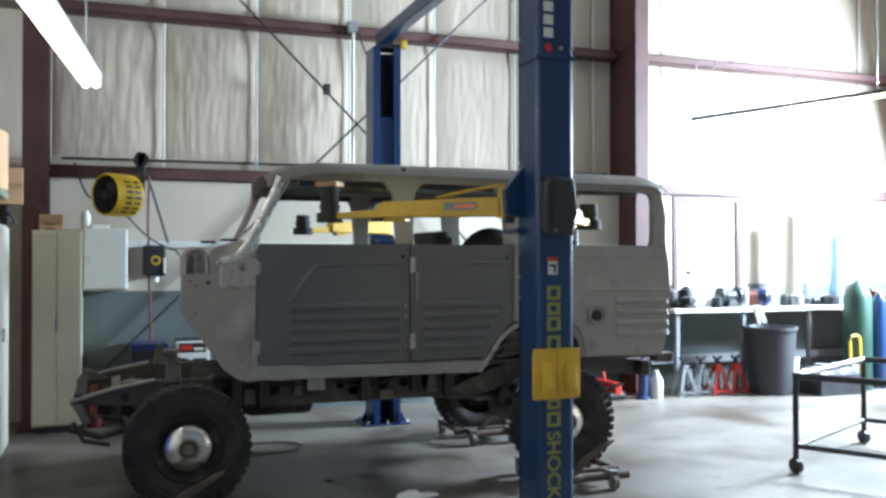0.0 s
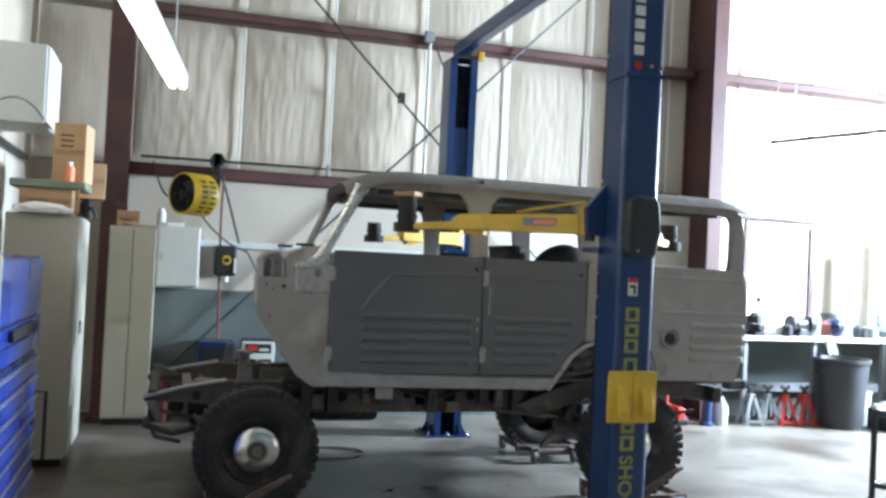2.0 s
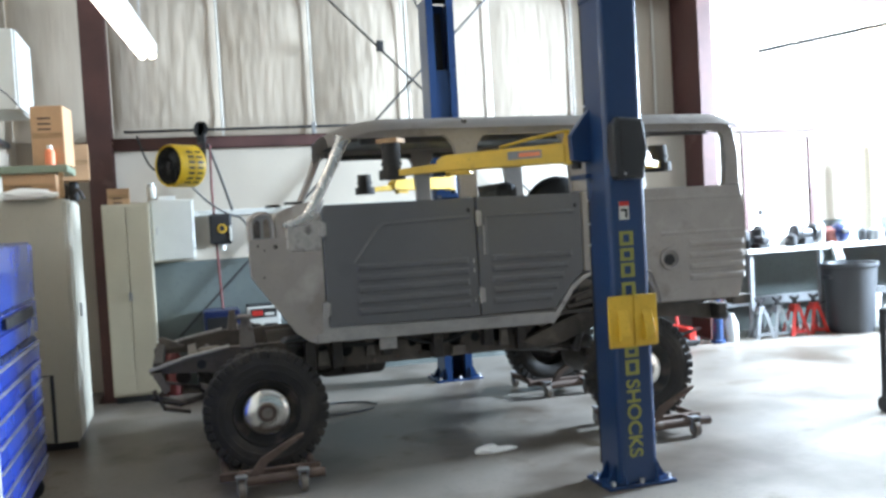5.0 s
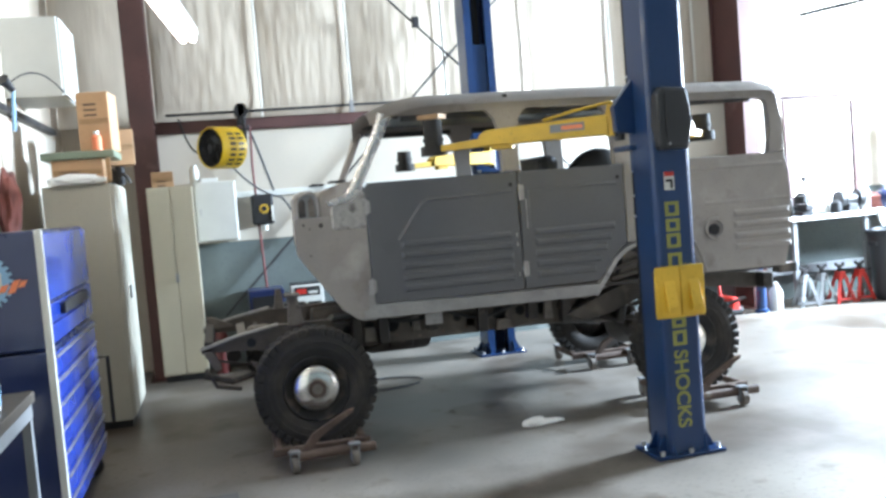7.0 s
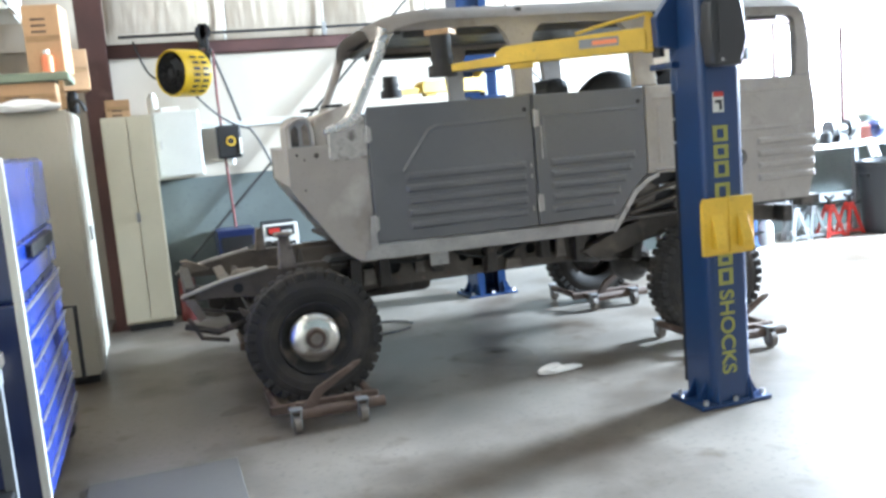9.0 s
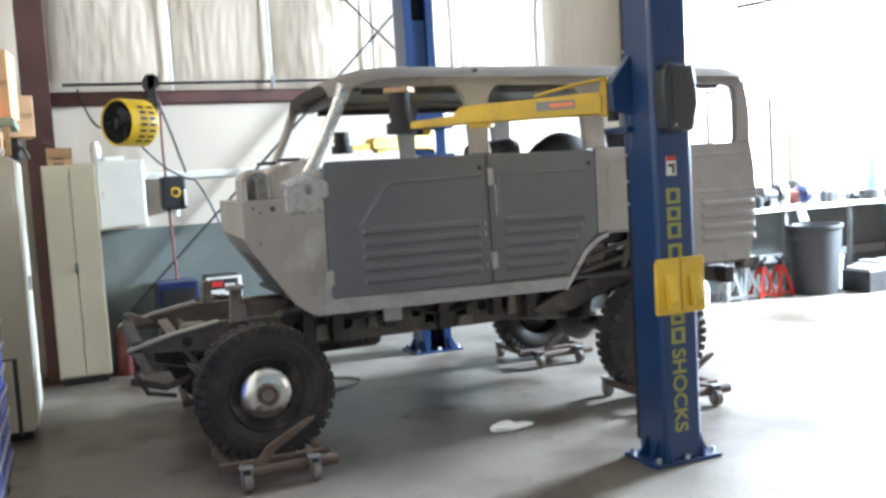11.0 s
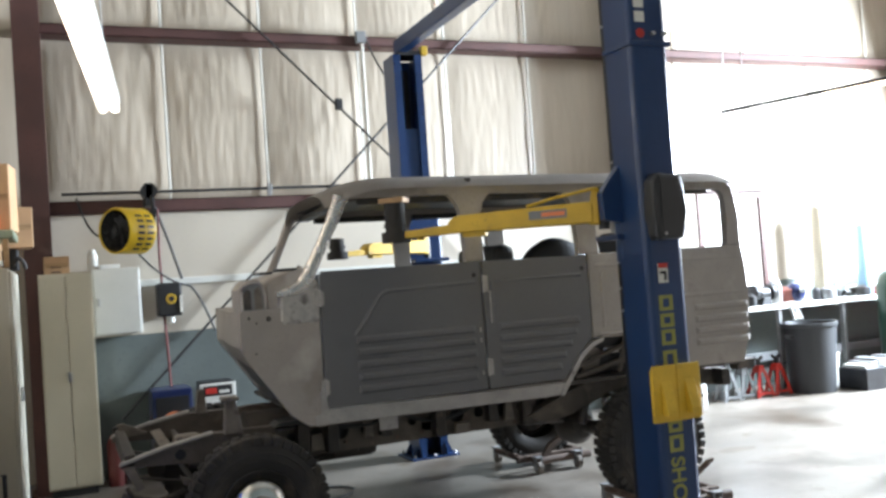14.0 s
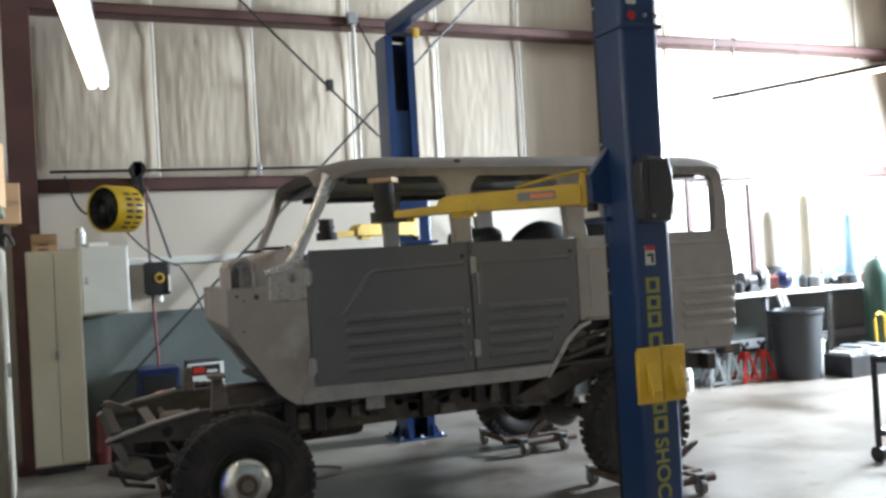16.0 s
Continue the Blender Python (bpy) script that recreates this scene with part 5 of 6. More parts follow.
part("bottle_body", lathe(B(), (-0.66, 4.25, 0.85), [(0.0, 0.0), (0.04, 0.0), (0.042, 0.1), (0.035, 0.14), (0.015, 0.165), (0.015, 0.2), (0.0, 0.2)], "z", 20), M_white, b, smooth=True)
part("bottle_cap", cyl(B(), (-0.66, 4.25, 1.05), (-0.66, 4.25, 1.075), 0.018, 12), M_white, b)
part("bottle_band", lathe(B(), (-0.66, 4.25, 0.85), [(0.0425, 0.02), (0.0435, 0.025), (0.0435, 0.09), (0.0425, 0.095)], "z", 20), M_lightblue, b)
b = thing("paper_box", (-0.74, 4.3, 0.85), "white and red cardboard packet on the table", "box")
part("packet", box(B(), -0.80, -0.70, 4.32, 4.40, 0.85, 1.03, 0.004), M_rag, b)
part("packet_band", box(B(), -0.79, -0.71, 4.317, 4.319, 0.93, 0.98), M_red, b)
for k, (x, y, r, h, m) in enumerate(((-0.9, 3.95, 0.04, 0.07, M_red), (-0.98, 4.15, 0.05, 0.09, M_steel), (-0.8, 3.8, 0.035, 0.05, M_lightblue), (-0.95, 3.7, 0.03, 0.06, M_orange))):
    b = thing("small_can", (x, y, 0.85), ("red paint can on the table", "bare metal can on the table", "pale blue jar on the table", "orange jar on the table")[k], "can")
    part("can_body", lathe(B(), (x, y, 0.85), [(0, 0), (r, 0), (r, h), (r * 0.8, h + 0.01), (0, h + 0.01)], "z", 18), m, b, smooth=True)
b = thing("wrench", (-0.72, 4.0, 0.85), "steel open-ended wrench lying on the table", "wrench")
mw = Matrix.Translation((-0.72, 4.02, 0.856)) @ Matrix.Rotation(radians(35), 4, "Z")
part("wrench_body", turned(prism(B(), [(-0.1, -0.008), (0.1, -0.008), (0.12, -0.02), (0.15, -0.016), (0.13, 0.0), (0.15, 0.016), (0.12, 0.02), (0.1, 0.008), (-0.1, 0.008), (-0.13, 0.018), (-0.15, 0.0), (-0.13, -0.018)], -0.005, 0.005, "z"), mw), M_steel, b)
b = thing("lamp_bulb_box", (-0.92, 4.38, 0.85), "small white and blue packet lying on the table", "packet")
part("packet", box(B(), -0.98, -0.86, 4.33, 4.43, 0.85, 0.9, 0.004), M_white, b)
part("packet_band", box(B(), -0.965, -0.875, 4.327, 4.3295, 0.862, 0.885), M_chest, b)
for k in range(7):
    x, y = -1.0 + 0.13 * (k % 3), 3.7 + 0.13 * k
    b = thing("machine_part", (x, y, 0.33), "greasy metal machine part on the table shelf", "part", "parts on the table shelf")
    part("casting", lathe(B(), (x, y, 0.33), [(0, 0), (0.06, 0), (0.065, 0.03), (0.04, 0.05), (0.035, 0.11 + 0.02 * (k % 3)), (0, 0.12 + 0.02 * (k % 3))], "z", 12), (M_steel, M_rusty, M_dark)[k % 3], b, smooth=True)

# ---- back wall fittings ----
b = thing("electrical_panel", (0.25, 9.55, 1.6), "grey-white electrical panel box on the wall", "electrical panel")
part("enclosure", box(B(), 0.10, 0.50, 9.32, 9.6, 1.29, 1.88, 0.008), M_white, b)
d = part("door", box(B(), 0.115, 0.485, 9.305, 9.32, 1.305, 1.865, 0.005), M_white, b)
part("latch", box(B(), 0.14, 0.16, 9.295, 9.305, 1.55, 1.62, 0.003), M_steel, d)
b = thing("plastic_jar", (0.12, 9.45, 1.88), "clear pale plastic jar on top of the electrical panel", "jar")
part("jar_body", lathe(B(), (0.12, 9.45, 1.88), [(0, 0), (0.045, 0), (0.045, 0.13), (0.03, 0.15), (0.03, 0.17), (0, 0.17)], "z", 18), M_white, b, smooth=True)
b = thing("paper_stack", (0.26, 9.42, 1.88), "small stack of pale papers on top of the electrical panel", "papers")
part("sheets", box(B(), 0.18, 0.34, 9.34, 9.52, 1.88, 1.915, 0.004), M_rag, b)
b = thing("soap_dispenser", (0.75, 9.5, 1.6), "black wall dispenser with a yellow label", "dispenser")
part("housing", box(B(), 0.645, 0.855, 9.36, 9.6, 1.42, 1.72, 0.02), M_black, b)
lb = part("oval_label", lathe(B(), (0.76, 9.357, 1.575), [(0.045, 0.002), (0.045, -0.001), (0.0, -0.001)], "y", 24), M_yellow, b, "yellow oval label")
part("label_core", lathe(B(), (0.76, 9.354, 1.575), [(0.028, 0.0), (0.028, -0.001), (0.0, -0.001)], "y", 20), M_black, lb)
part("side_strip", box(B(), 0.83, 0.85, 9.35, 9.36, 1.45, 1.6, 0.003), M_seam, b)
part("nozzle", cyl(B(), (0.76, 9.45, 1.36), (0.76, 9.45, 1.42), 0.03, 14), M_white, b)

fan = thing("drum_fan", (0.42, 9.1, 2.19), "yellow drum fan with a dark grille hung from the girt", "fan")
ax = Matrix.Translation((0.41, 9.12, 2.185)) @ Matrix.Rotation(radians(-52), 4, "Z") @ Matrix.Scale(0.93, 4)


part("drum", turned(lathe(B(), (0, 0, 0), [(0.195, -0.15), (0.205, -0.16), (0.215, -0.14), (0.215, 0.14), (0.20, 0.16), (0.17, 0.155)], "y", 40), ax), M_fan, fan, "yellow plastic drum", smooth=True)
bm = B()
for r in (0.05, 0.085, 0.12, 0.155):
    lathe(bm, (0, -0.15, 0), [(r - 0.004, 0), (r, -0.004), (r + 0.004, 0), (r, 0.004), (r - 0.004, 0)], "y", 32)
for k in range(12):
    a = math.pi * k / 6
    cyl(bm, (0.03 * math.cos(a), -0.15, 0.03 * math.sin(a)), (0.17 * math.cos(a), -0.15, 0.17 * math.sin(a)), 0.003, 6)
cyl(bm, (0, -0.155, 0), (0, -0.14, 0), 0.035, 16)
part("grille", turned(bm, ax), M_black, fan, "black wire grille")
bm = cyl(B(), (0, 0.08, 0), (0, 0.1, 0), 0.165, 32)
lathe(bm, (0, 0, 0), [(0.19, -0.15), (0.17, -0.1), (0.168, 0.09)], "y", 40)
part("inner_duct", turned(bm, ax), M_black, fan, "black inner duct")
bm = B()
for k in range(5):
    a = radians(90 + 72 * k)
    box(bm, 0.03, 0.155, -0.06, -0.045, -0.04, 0.04, 0.01, Matrix.Rotation(a, 4, "Y") @ Matrix.Rotation(radians(25), 4, "X"))
part("fan_blades", turned(bm, ax), M_dark, fan)
for row in (-0.03, 0.075):
    for k in range(7):
        a = radians(54 + 15 * k - 90)
        part("vent_slot", turned(box(B(), 0.2, 0.2185, row - 0.035, row + 0.035, -0.012, 0.012, 0.0, Matrix.Rotation(a, 4, "Y")), ax), M_black, fan)
bm = B()
box(bm, 0.58, 0.66, 9.3, 9.56, 2.42, 2.62, 0.01)
cyl(bm, (0.62, 9.3, 2.55), (0.62, 9.44, 2.55), 0.07, 18)
box(bm, 0.60, 0.65, 9.12, 9.3, 2.3, 2.36, 0.006)
box(bm, 0.62, 0.65, 9.2, 9.26, 2.2, 2.5, 0.006)
part("fan_bracket", bm, M_black, fan, "black swivel bracket")
b = thing("fan_cable", (0.1, 9.55, 2.3), "dark cable looping from the girt to the fan", "cable")
part("lead", pipe(B(), arc((0.02, 9.54, 2.52), (0.25, 9.15, 2.2), 0.16), 0.009), M_cable, b)
b = thing("conduit", (2.0, 9.55, 2.58), "thin dark conduit along the wall above the girt", "pipe")
part("conduit_tube", cyl(B(), (-0.1, 9.54, 2.56), (5.9, 9.54, 2.60), 0.014, 10), M_dark, b)
for x in (0.6, 1.75, 2.9, 4.0, 5.2):
    part("pipe_clip", box(B(), x - 0.02, x + 0.02, 9.525, 9.57, 2.50, 2.62, 0.003), M_steel, b)
b = thing("air_hose", (0.72, 9.5, 1.5), "red air hose hanging down the wall", "hose")
part("hose", pipe(B(), [(0.70, 9.5, 2.4), (0.69, 9.48, 2.0), (0.70, 9.47, 1.5), (0.715, 9.46, 1.0), (0.73, 9.45, 0.55)], 0.012), M_redhose, b)
b = thing("drop_cord", (0.85, 9.5, 2.0), "dark cord hanging in a loop from the wall bracket", "cable")
part("cord", pipe(B(), [(0.68, 9.5, 2.42), (0.78, 9.5, 2.1), (0.88, 9.5, 1.75)], 0.012), M_cable, b)
part("cord_loop", pipe(B(), arc((0.5, 9.35, 2.0), (0.95, 9.5, 1.68), 0.06) + arc((0.95, 9.5, 1.68), (1.15, 9.52, 1.25), -0.05), 0.01), M_cable, b)
b = thing("junction_box", (2.8, 9.55, 4.08), "small grey junction box on the upper girt", "junction box")
part("box_body", box(B(), 2.72, 2.82, 9.50, 9.56, 4.02, 4.14, 0.006), M_grey, b)
part("drop_pipe", cyl(B(), (2.78, 9.53, 2.6), (2.78, 9.53, 4.02), 0.016, 10), M_seam, b, "white painted drop pipe")
part("flex_lead", pipe(B(), arc((2.82, 9.53, 4.08), (3.02, 9.0, 3.4), 0.12), 0.01), M_cable, b)
for (x0, z0, x1, z1), nm in (((1.0, 4.81, 5.35, 0.55), "brace_rod"), ((0.30, 0.53, 5.0, 5.2), "brace_rod")):
    b = thing(nm, ((x0 + x1) / 2, 9.5, (z0 + z1) / 2), "long thin steel diagonal brace rod across the wall", "brace", "diagonal wall braces")
    part("rod", cyl(B(), (x0, 9.52 if x0 < 0.9 else 9.49, z0), (x1, 9.52 if x0 < 0.9 else 9.49, z1), 0.012, 8), M_dark, b)
    if x0 > 0.9:
        part("turnbuckle", box(B(), 2.45, 2.52, 9.465, 9.515, 3.33, 3.44, 0.006), M_dark, b)
# battery charger and welder on the floor below the panel
b = thing("battery_charger", (1.09, 9.35, 0), "upright battery charger with a white and red front panel", "charger")
part("case", box(B(), 0.95, 1.25, 9.24, 9.52, 0.03, 0.80, 0.01), M_black, b)
fp = part("front_panel", box(B(), 0.94, 1.26, 9.225, 9.24, 0.40, 0.79, 0.006), M_white, b, "white front panel")
part("red_meter", box(B(), 0.99, 1.09, 9.218, 9.225, 0.70, 0.75, 0.003), M_red, fp)
bm = B()
box(bm, 0.975, 1.225, 9.2215, 9.225, 0.68, 0.77)
box(bm, 1.10, 1.23, 9.2215, 9.225, 0.45, 0.62)
part("dark_field", bm, M_black, fp)
for x0, x1, z in ((1.12, 1.21, 0.47), (1.12, 1.21, 0.52), (1.12, 1.21, 0.57), (1.11, 1.20, 0.70)):
    part("panel_bar", box(B(), x0, x1, 9.217, 9.2213, z, z + 0.025), M_white, fp)
for x in (0.97, 1.23):
    part("cart_wheel", cyl(B(), (x - 0.02, 9.5, 0.06), (x + 0.02, 9.5, 0.06), 0.06, 16), M_dark, b, smooth=True)
b = thing("welding_machine", (0.68, 9.3, 0), "dark blue welding machine with an orange front", "welder")
part("case", box(B(), 0.53, 0.87, 9.2, 9.58, 0.0, 0.78, 0.01), M_chestd, b)
part("front_plate", box(B(), 0.56, 0.84, 9.19, 9.2, 0.30, 0.72, 0.004), M_black, b)
part("orange_reel", cyl(B(), (0.70, 9.14, 0.5), (0.70, 9.19, 0.5), 0.09, 20), M_orange, b, smooth=True)
b = thing("fire_extinguisher", (0.22, 9.3, 0), "small red fire extinguisher on the floor", "extinguisher")
part("tank", lathe(B(), (0.22, 9.3, 0), [(0, 0), (0.07, 0), (0.075, 0.02), (0.075, 0.36), (0.05, 0.42), (0.02, 0.45), (0, 0.45)], "z", 20), M_redhose, b, smooth=True)
part("valve", box(B(), 0.20, 0.24, 9.26, 9.34, 0.44, 0.5, 0.005), M_black, b)

# ---- ceiling strip lamp ----
lp = thing("strip_lamp", (0.09, 6.0, 2.9), "hanging white fluorescent strip lamp, switched on", "lamp")
ml = Matrix.Translation((0.09, 6.02, 2.86)) @ Matrix.Rotation(radians(-6), 4, "Z")
part("housing", box(B(), -0.07, 0.07, -1.2, 1.2, 0.02, 0.09, 0.01, ml), M_white, lp)
for x in (-0.035, 0.035):
    part("tube", cyl(B(), ml @ Vector((x, -1.18, 0.0)), ml @ Vector((x, 1.18, 0.0)), 0.028, 12), M_tube, lp, "glowing fluorescent tube")
for y in (-0.9, 0.9):
    part("suspension_wire", cyl(B(), ml @ Vector((0, y, 0.09)), ml @ Vector((0, y, 2.72)), 0.006, 6), M_steel, lp)

# ---- east bay ----
bench = thing("workbench", (8.3, 9.35, 0), "long workbench with a white top and dark legs", "workbench")
part("worktop", box(B(), 6.5, 10.4, 9.02, 9.59, 0.95, 1.0, 0.006), M_white, bench, "white worktop edge")
for x in (6.55, 7.5, 8.5, 9.5, 10.3):
    part("leg", box(B(), x, x + 0.05, 9.06, 9.11, 0, 0.95, 0.004), M_grey, bench)
part("back_rail", box(B(), 6.5, 10.4, 9.5, 9.55, 0.3, 0.4, 0.004), M_grey, bench)


def stand(x, y, m, label):
    s = thing("jack_stand", (x, y, 0), label, "jack stand", "jack stands in a row on the floor")
    for dx, dy in ((-1, -1), (1, -1), (1, 1), (-1, 1)):
        bm = prism(B(), [(x + dx * 0.13, 0.0), (x + dx * 0.085, 0.0), (x + dx * 0.018, 0.27), (x + dx * 0.018, 0.31), (x + dx * 0.045, 0.31)], y + dy * 0.10, y + dy * 0.088)
        for v in bm.verts:
            v.co.y -= dy * 0.05 * v.co.z / 0.3
        part("leg", bm, m, s)
    part("collar", prism(B(), [(x - 0.046, 0.27), (x + 0.046, 0.27), (x + 0.034, 0.35), (x - 0.034, 0.35)], y - 0.045, y + 0.045, bev=0.006), m, s)
    bm = box(B(), x - 0.02, x + 0.02, y - 0.018, y + 0.018, 0.1, 0.42, 0.003)
    prism(bm, [(x - 0.055, 0.45), (x - 0.045, 0.41), (x + 0.045, 0.41), (x + 0.055, 0.45), (x + 0.03, 0.43), (x - 0.03, 0.43)], y - 0.02, y + 0.02)
    part("ratchet_post", bm, M_dark, s, "dark ratchet post with a saddle")
    part("crossbar", box(B(), x - 0.1, x + 0.1, y - 0.102, y - 0.09, 0.03, 0.06), m, s)
    part("release_handle", cyl(B(), (x + 0.03, y - 0.05, 0.33), (x + 0.10, y - 0.07, 0.36), 0.008, 8), M_dark, s)
    return s


for x, y, m, tint in ((7.30, 8.95, M_red, "red"), (7.04, 8.95, M_red, "red"), (6.83, 8.98, M_grey, "grey"), (6.60, 8.98, M_grey, "grey")):
    stand(x, y, m, tint + " steel jack stand on the floor before the bench")
b = thing("floor_jack", (5.75, 9.1, 0), "red trolley jack beside the portal column", "jack")
part("jack_frame", box(B(), 5.62, 5.72, 8.9, 9.4, 0.06, 0.2, 0.02), M_red, b)
part("handle", cyl(B(), (5.67, 9.2, 0.15), (5.72, 9.35, 0.62), 0.018, 10), M_red, b)
for y in (8.95, 9.3):
    part("jack_wheel", cyl(B(), (5.58, y, 0.05), (5.76, y, 0.05), 0.05, 14), M_dark, b, smooth=True)
b = thing("bottle_jack", (6.02, 8.95, 0), "tall dark blue bottle jack on the floor", "jack")
part("ram_body", lathe(B(), (6.02, 8.95, 0), [(0, 0), (0.08, 0), (0.08, 0.03), (0.055, 0.04), (0.055, 0.4), (0.03, 0.42), (0.03, 0.5), (0, 0.5)], "z", 18), M_blue, b, smooth=True)
b = thing("fluid_jug", (6.2, 8.95, 0), "white plastic fluid jug on the floor", "jug")
part("jug", lathe(B(), (6.2, 8.95, 0), [(0, 0), (0.07, 0), (0.075, 0.2), (0.03, 0.28), (0.03, 0.31), (0, 0.31)], "z", 18), M_white, b, smooth=True)
can = thing("trash_can", (7.68, 8.8, 0), "large round grey plastic trash can on the floor", "trash can")
part("can_wall", lathe(B(), (7.68, 8.8, 0), [(0, 0.012), (0.22, 0.012), (0.24, 0.0), (0.245, 0.03), (0.295, 0.74), (0.315, 0.75), (0.315, 0.79), (0.29, 0.79), (0.275, 0.74), (0.23, 0.05), (0, 0.05)], "z", 36), M_can, can, smooth=True)
for x in (7.38, 7.98):
    part("can_handle", box(B(), x - 0.03, x + 0.03, 8.74, 8.86, 0.62, 0.66, 0.008), M_can, can)
b = thing("storage_tube", (8.47, 9.3, 1.0), "tall tan round-topped tube standing on the bench", "tube")
part("tube_body", lathe(B(), (8.47, 9.3, 1.0), [(0, 0), (0.095, 0), (0.1, 0.02), (0.1, 1.05), (0.09, 1.12), (0.05, 1.16), (0, 1.18)], "z", 24), M_beige, b, smooth=True)
b = thing("storage_tube", (9.13, 9.25, 1.0), "slim blue tube standing on the bench", "tube")
part("tube_body", lathe(B(), (9.13, 9.25, 1.0), [(0, 0), (0.08, 0), (0.085, 0.02), (0.085, 0.82), (0.06, 0.88), (0, 0.9)], "z", 20), M_lightblue, b, smooth=True)
part("tube_cap", cyl(B(), (9.13, 9.25, 1.9), (9.13, 9.25, 1.94), 0.03, 12), M_steel, b)
b = thing("gas_cylinder", (8.94, 8.72, 0), "dark green gas cylinder standing by the bench", "gas cylinder")
part("cylinder", lathe(B(), (8.94, 8.72, 0), [(0, 0), (0.16, 0), (0.165, 0.02), (0.165, 1.12), (0.12, 1.25), (0.04, 1.31), (0, 1.31)], "z", 24), M_green, b, smooth=True)
part("valve_cap", cyl(B(), (8.94, 8.72, 1.31), (8.94, 8.72, 1.36), 0.035, 12), M_steel, b)
b = thing("gas_cylinder", (9.25, 8.68, 0), "slim blue gas cylinder standing by the bench", "gas cylinder")
part("cylinder", lathe(B(), (9.25, 8.68, 0), [(0, 0), (0.085, 0), (0.09, 0.02), (0.09, 1.05), (0.06, 1.12), (0.03, 1.17), (0, 1.17)], "z", 24), M_blue, b, smooth=True)
b = thing("tool_cabinet", (9.93, 8.72, 0), "tall red steel tool cabinet beside the bench", "cabinet")
part("body", box(B(), 9.64, 10.22, 8.52, 8.95, 0.1, 1.66, 0.012), M_red, b)
for i in range(6):
    d = part("drawer", box(B(), 9.66, 10.20, 8.502, 8.52, 0.14 + 0.25 * i, 0.37 + 0.25 * i, 0.006), M_red, b)
    part("drawer_pull", box(B(), 9.69, 10.17, 8.49, 8.502, 0.33 + 0.25 * i, 0.35 + 0.25 * i, 0.003), M_steel, d, "bright drawer pull")
for x, y in ((9.70, 8.58), (10.16, 8.58), (9.70, 8.89), (10.16, 8.89)):
    part("castor", cyl(B(), (x - 0.015, y, 0.05), (x + 0.015, y, 0.05), 0.05, 14), M_dark, b, smooth=True)
b = thing("cylinder_cart", (8.72, 8.62, 0), "yellow tubular cylinder cart standing by the bench", "cart")
part("cart_frame", pipe(B(), [(8.62, 8.5, 0.03), (8.62, 8.52, 0.6), (8.64, 8.52, 0.66), (8.7, 8.52, 0.68), (8.76, 8.52, 0.66), (8.78, 8.52, 0.6), (8.78, 8.5, 0.03)], 0.016), M_yellow, b, smooth=True)
part("cart_plate", box(B(), 8.56, 8.78, 8.44, 8.56, 0.005, 0.03, 0.004), M_yellow, b)
for x in (8.59, 8.805):
    part("cart_wheel", cyl(B(), (x - 0.012, 8.55, 0.08), (x + 0.012, 8.55, 0.08), 0.08, 18), M_black, b, smooth=True)
b = thing("parts_crate", (8.3, 8.55, 0), "low dark crate with pale parts piled in it", "crate")
part("crate", box(B(), 8.02, 8.62, 8.35, 8.75, 0.0, 0.24, 0.01), M_dark, b)
for k in range(6):
    part("loose_part", box(B(), 8.05 + 0.09 * k, 8.17 + 0.09 * k, 8.38, 8.7, 0.24, 0.28 + 0.03 * (k % 3), 0.008), (M_white, M_steel, M_grey)[k % 3], b)
# clutter on the bench
rnd = random.Random(5)
kinds = [("oil_can", "dark metal oil can on the bench", M_dark), ("paint_can", "pale grey paint can on the bench", M_steel), ("rag_pile", "crumpled pale rag on the bench", M_rag), ("machine_part", "dark machine part on the bench", M_black), ("grease_tub", "grey plastic tub on the bench", M_grey), ("spray_can", "dark red spray can on the bench", M_jacket), ("drill_case", "black plastic tool case on the bench", M_black)]
x = 6.62
k = 0
while x < 10.2:
    nm, lb, m = kinds[(k * 3 + k // 4) % 7]
    y = 9.12 + rnd.random() * 0.3
    r, h = 0.045 + rnd.random() * 0.07, 0.10 + rnd.random() * 0.18
    b = thing(nm, (x, y, 1.0), lb, nm.replace("_", " "))
    bm = B()
    if nm == "rag_pile":
        bmesh.ops.create_icosphere(bm, subdivisions=3, radius=1)
        for v in bm.verts:
            q = 1 + 0.4 * noise.noise(v.co * 2.2 + Vector((k, 0, 0)))
            v.co = Vector((x + v.co.x * 0.13 * q, y + v.co.y * 0.1 * q, max(1.0, 1.05 + v.co.z * 0.08 * q)))
    elif nm == "machine_part":
        lathe(bm, (x, y, 1.0), [(0, 0), (r, 0), (r, h * 0.4), (r * 0.5, h * 0.5), (r * 0.5, h), (0, h)], "z", 12)
        cyl(bm, (x - r * 1.5, y, 1.0 + h * 0.6), (x + r * 1.5, y, 1.0 + h * 0.6), r * 0.35, 10)
    else:
        lathe(bm, (x, y, 1.0), [(0, 0), (r, 0), (r * 1.03, 0.01), (r, h * 0.8), (r * 0.6, h * 0.9), (r * 0.35, h), (0, h)], "z", 18)
    part("body", bm, m, b, smooth=True)
    x += 0.09 + rnd.random() * 0.09
    k += 1
b = thing("bench_vise", (6.75, 9.12, 1.0), "dark steel bench vise with an upright rod", "vise")
bm = box(B(), 6.68, 6.82, 9.05, 9.2, 1.0, 1.06, 0.01)
box(bm, 6.70, 6.80, 9.02, 9.2, 1.06, 1.14, 0.015)
part("jaw", bm, M_dark, b)
bm = cyl(B(), (6.75, 9.1, 1.14), (6.75, 9.1, 1.42), 0.01, 8)
bmesh.ops.create_icosphere(bm, subdivisions=2, radius=0.04, matrix=Matrix.Translation((6.75, 9.1, 1.42)))
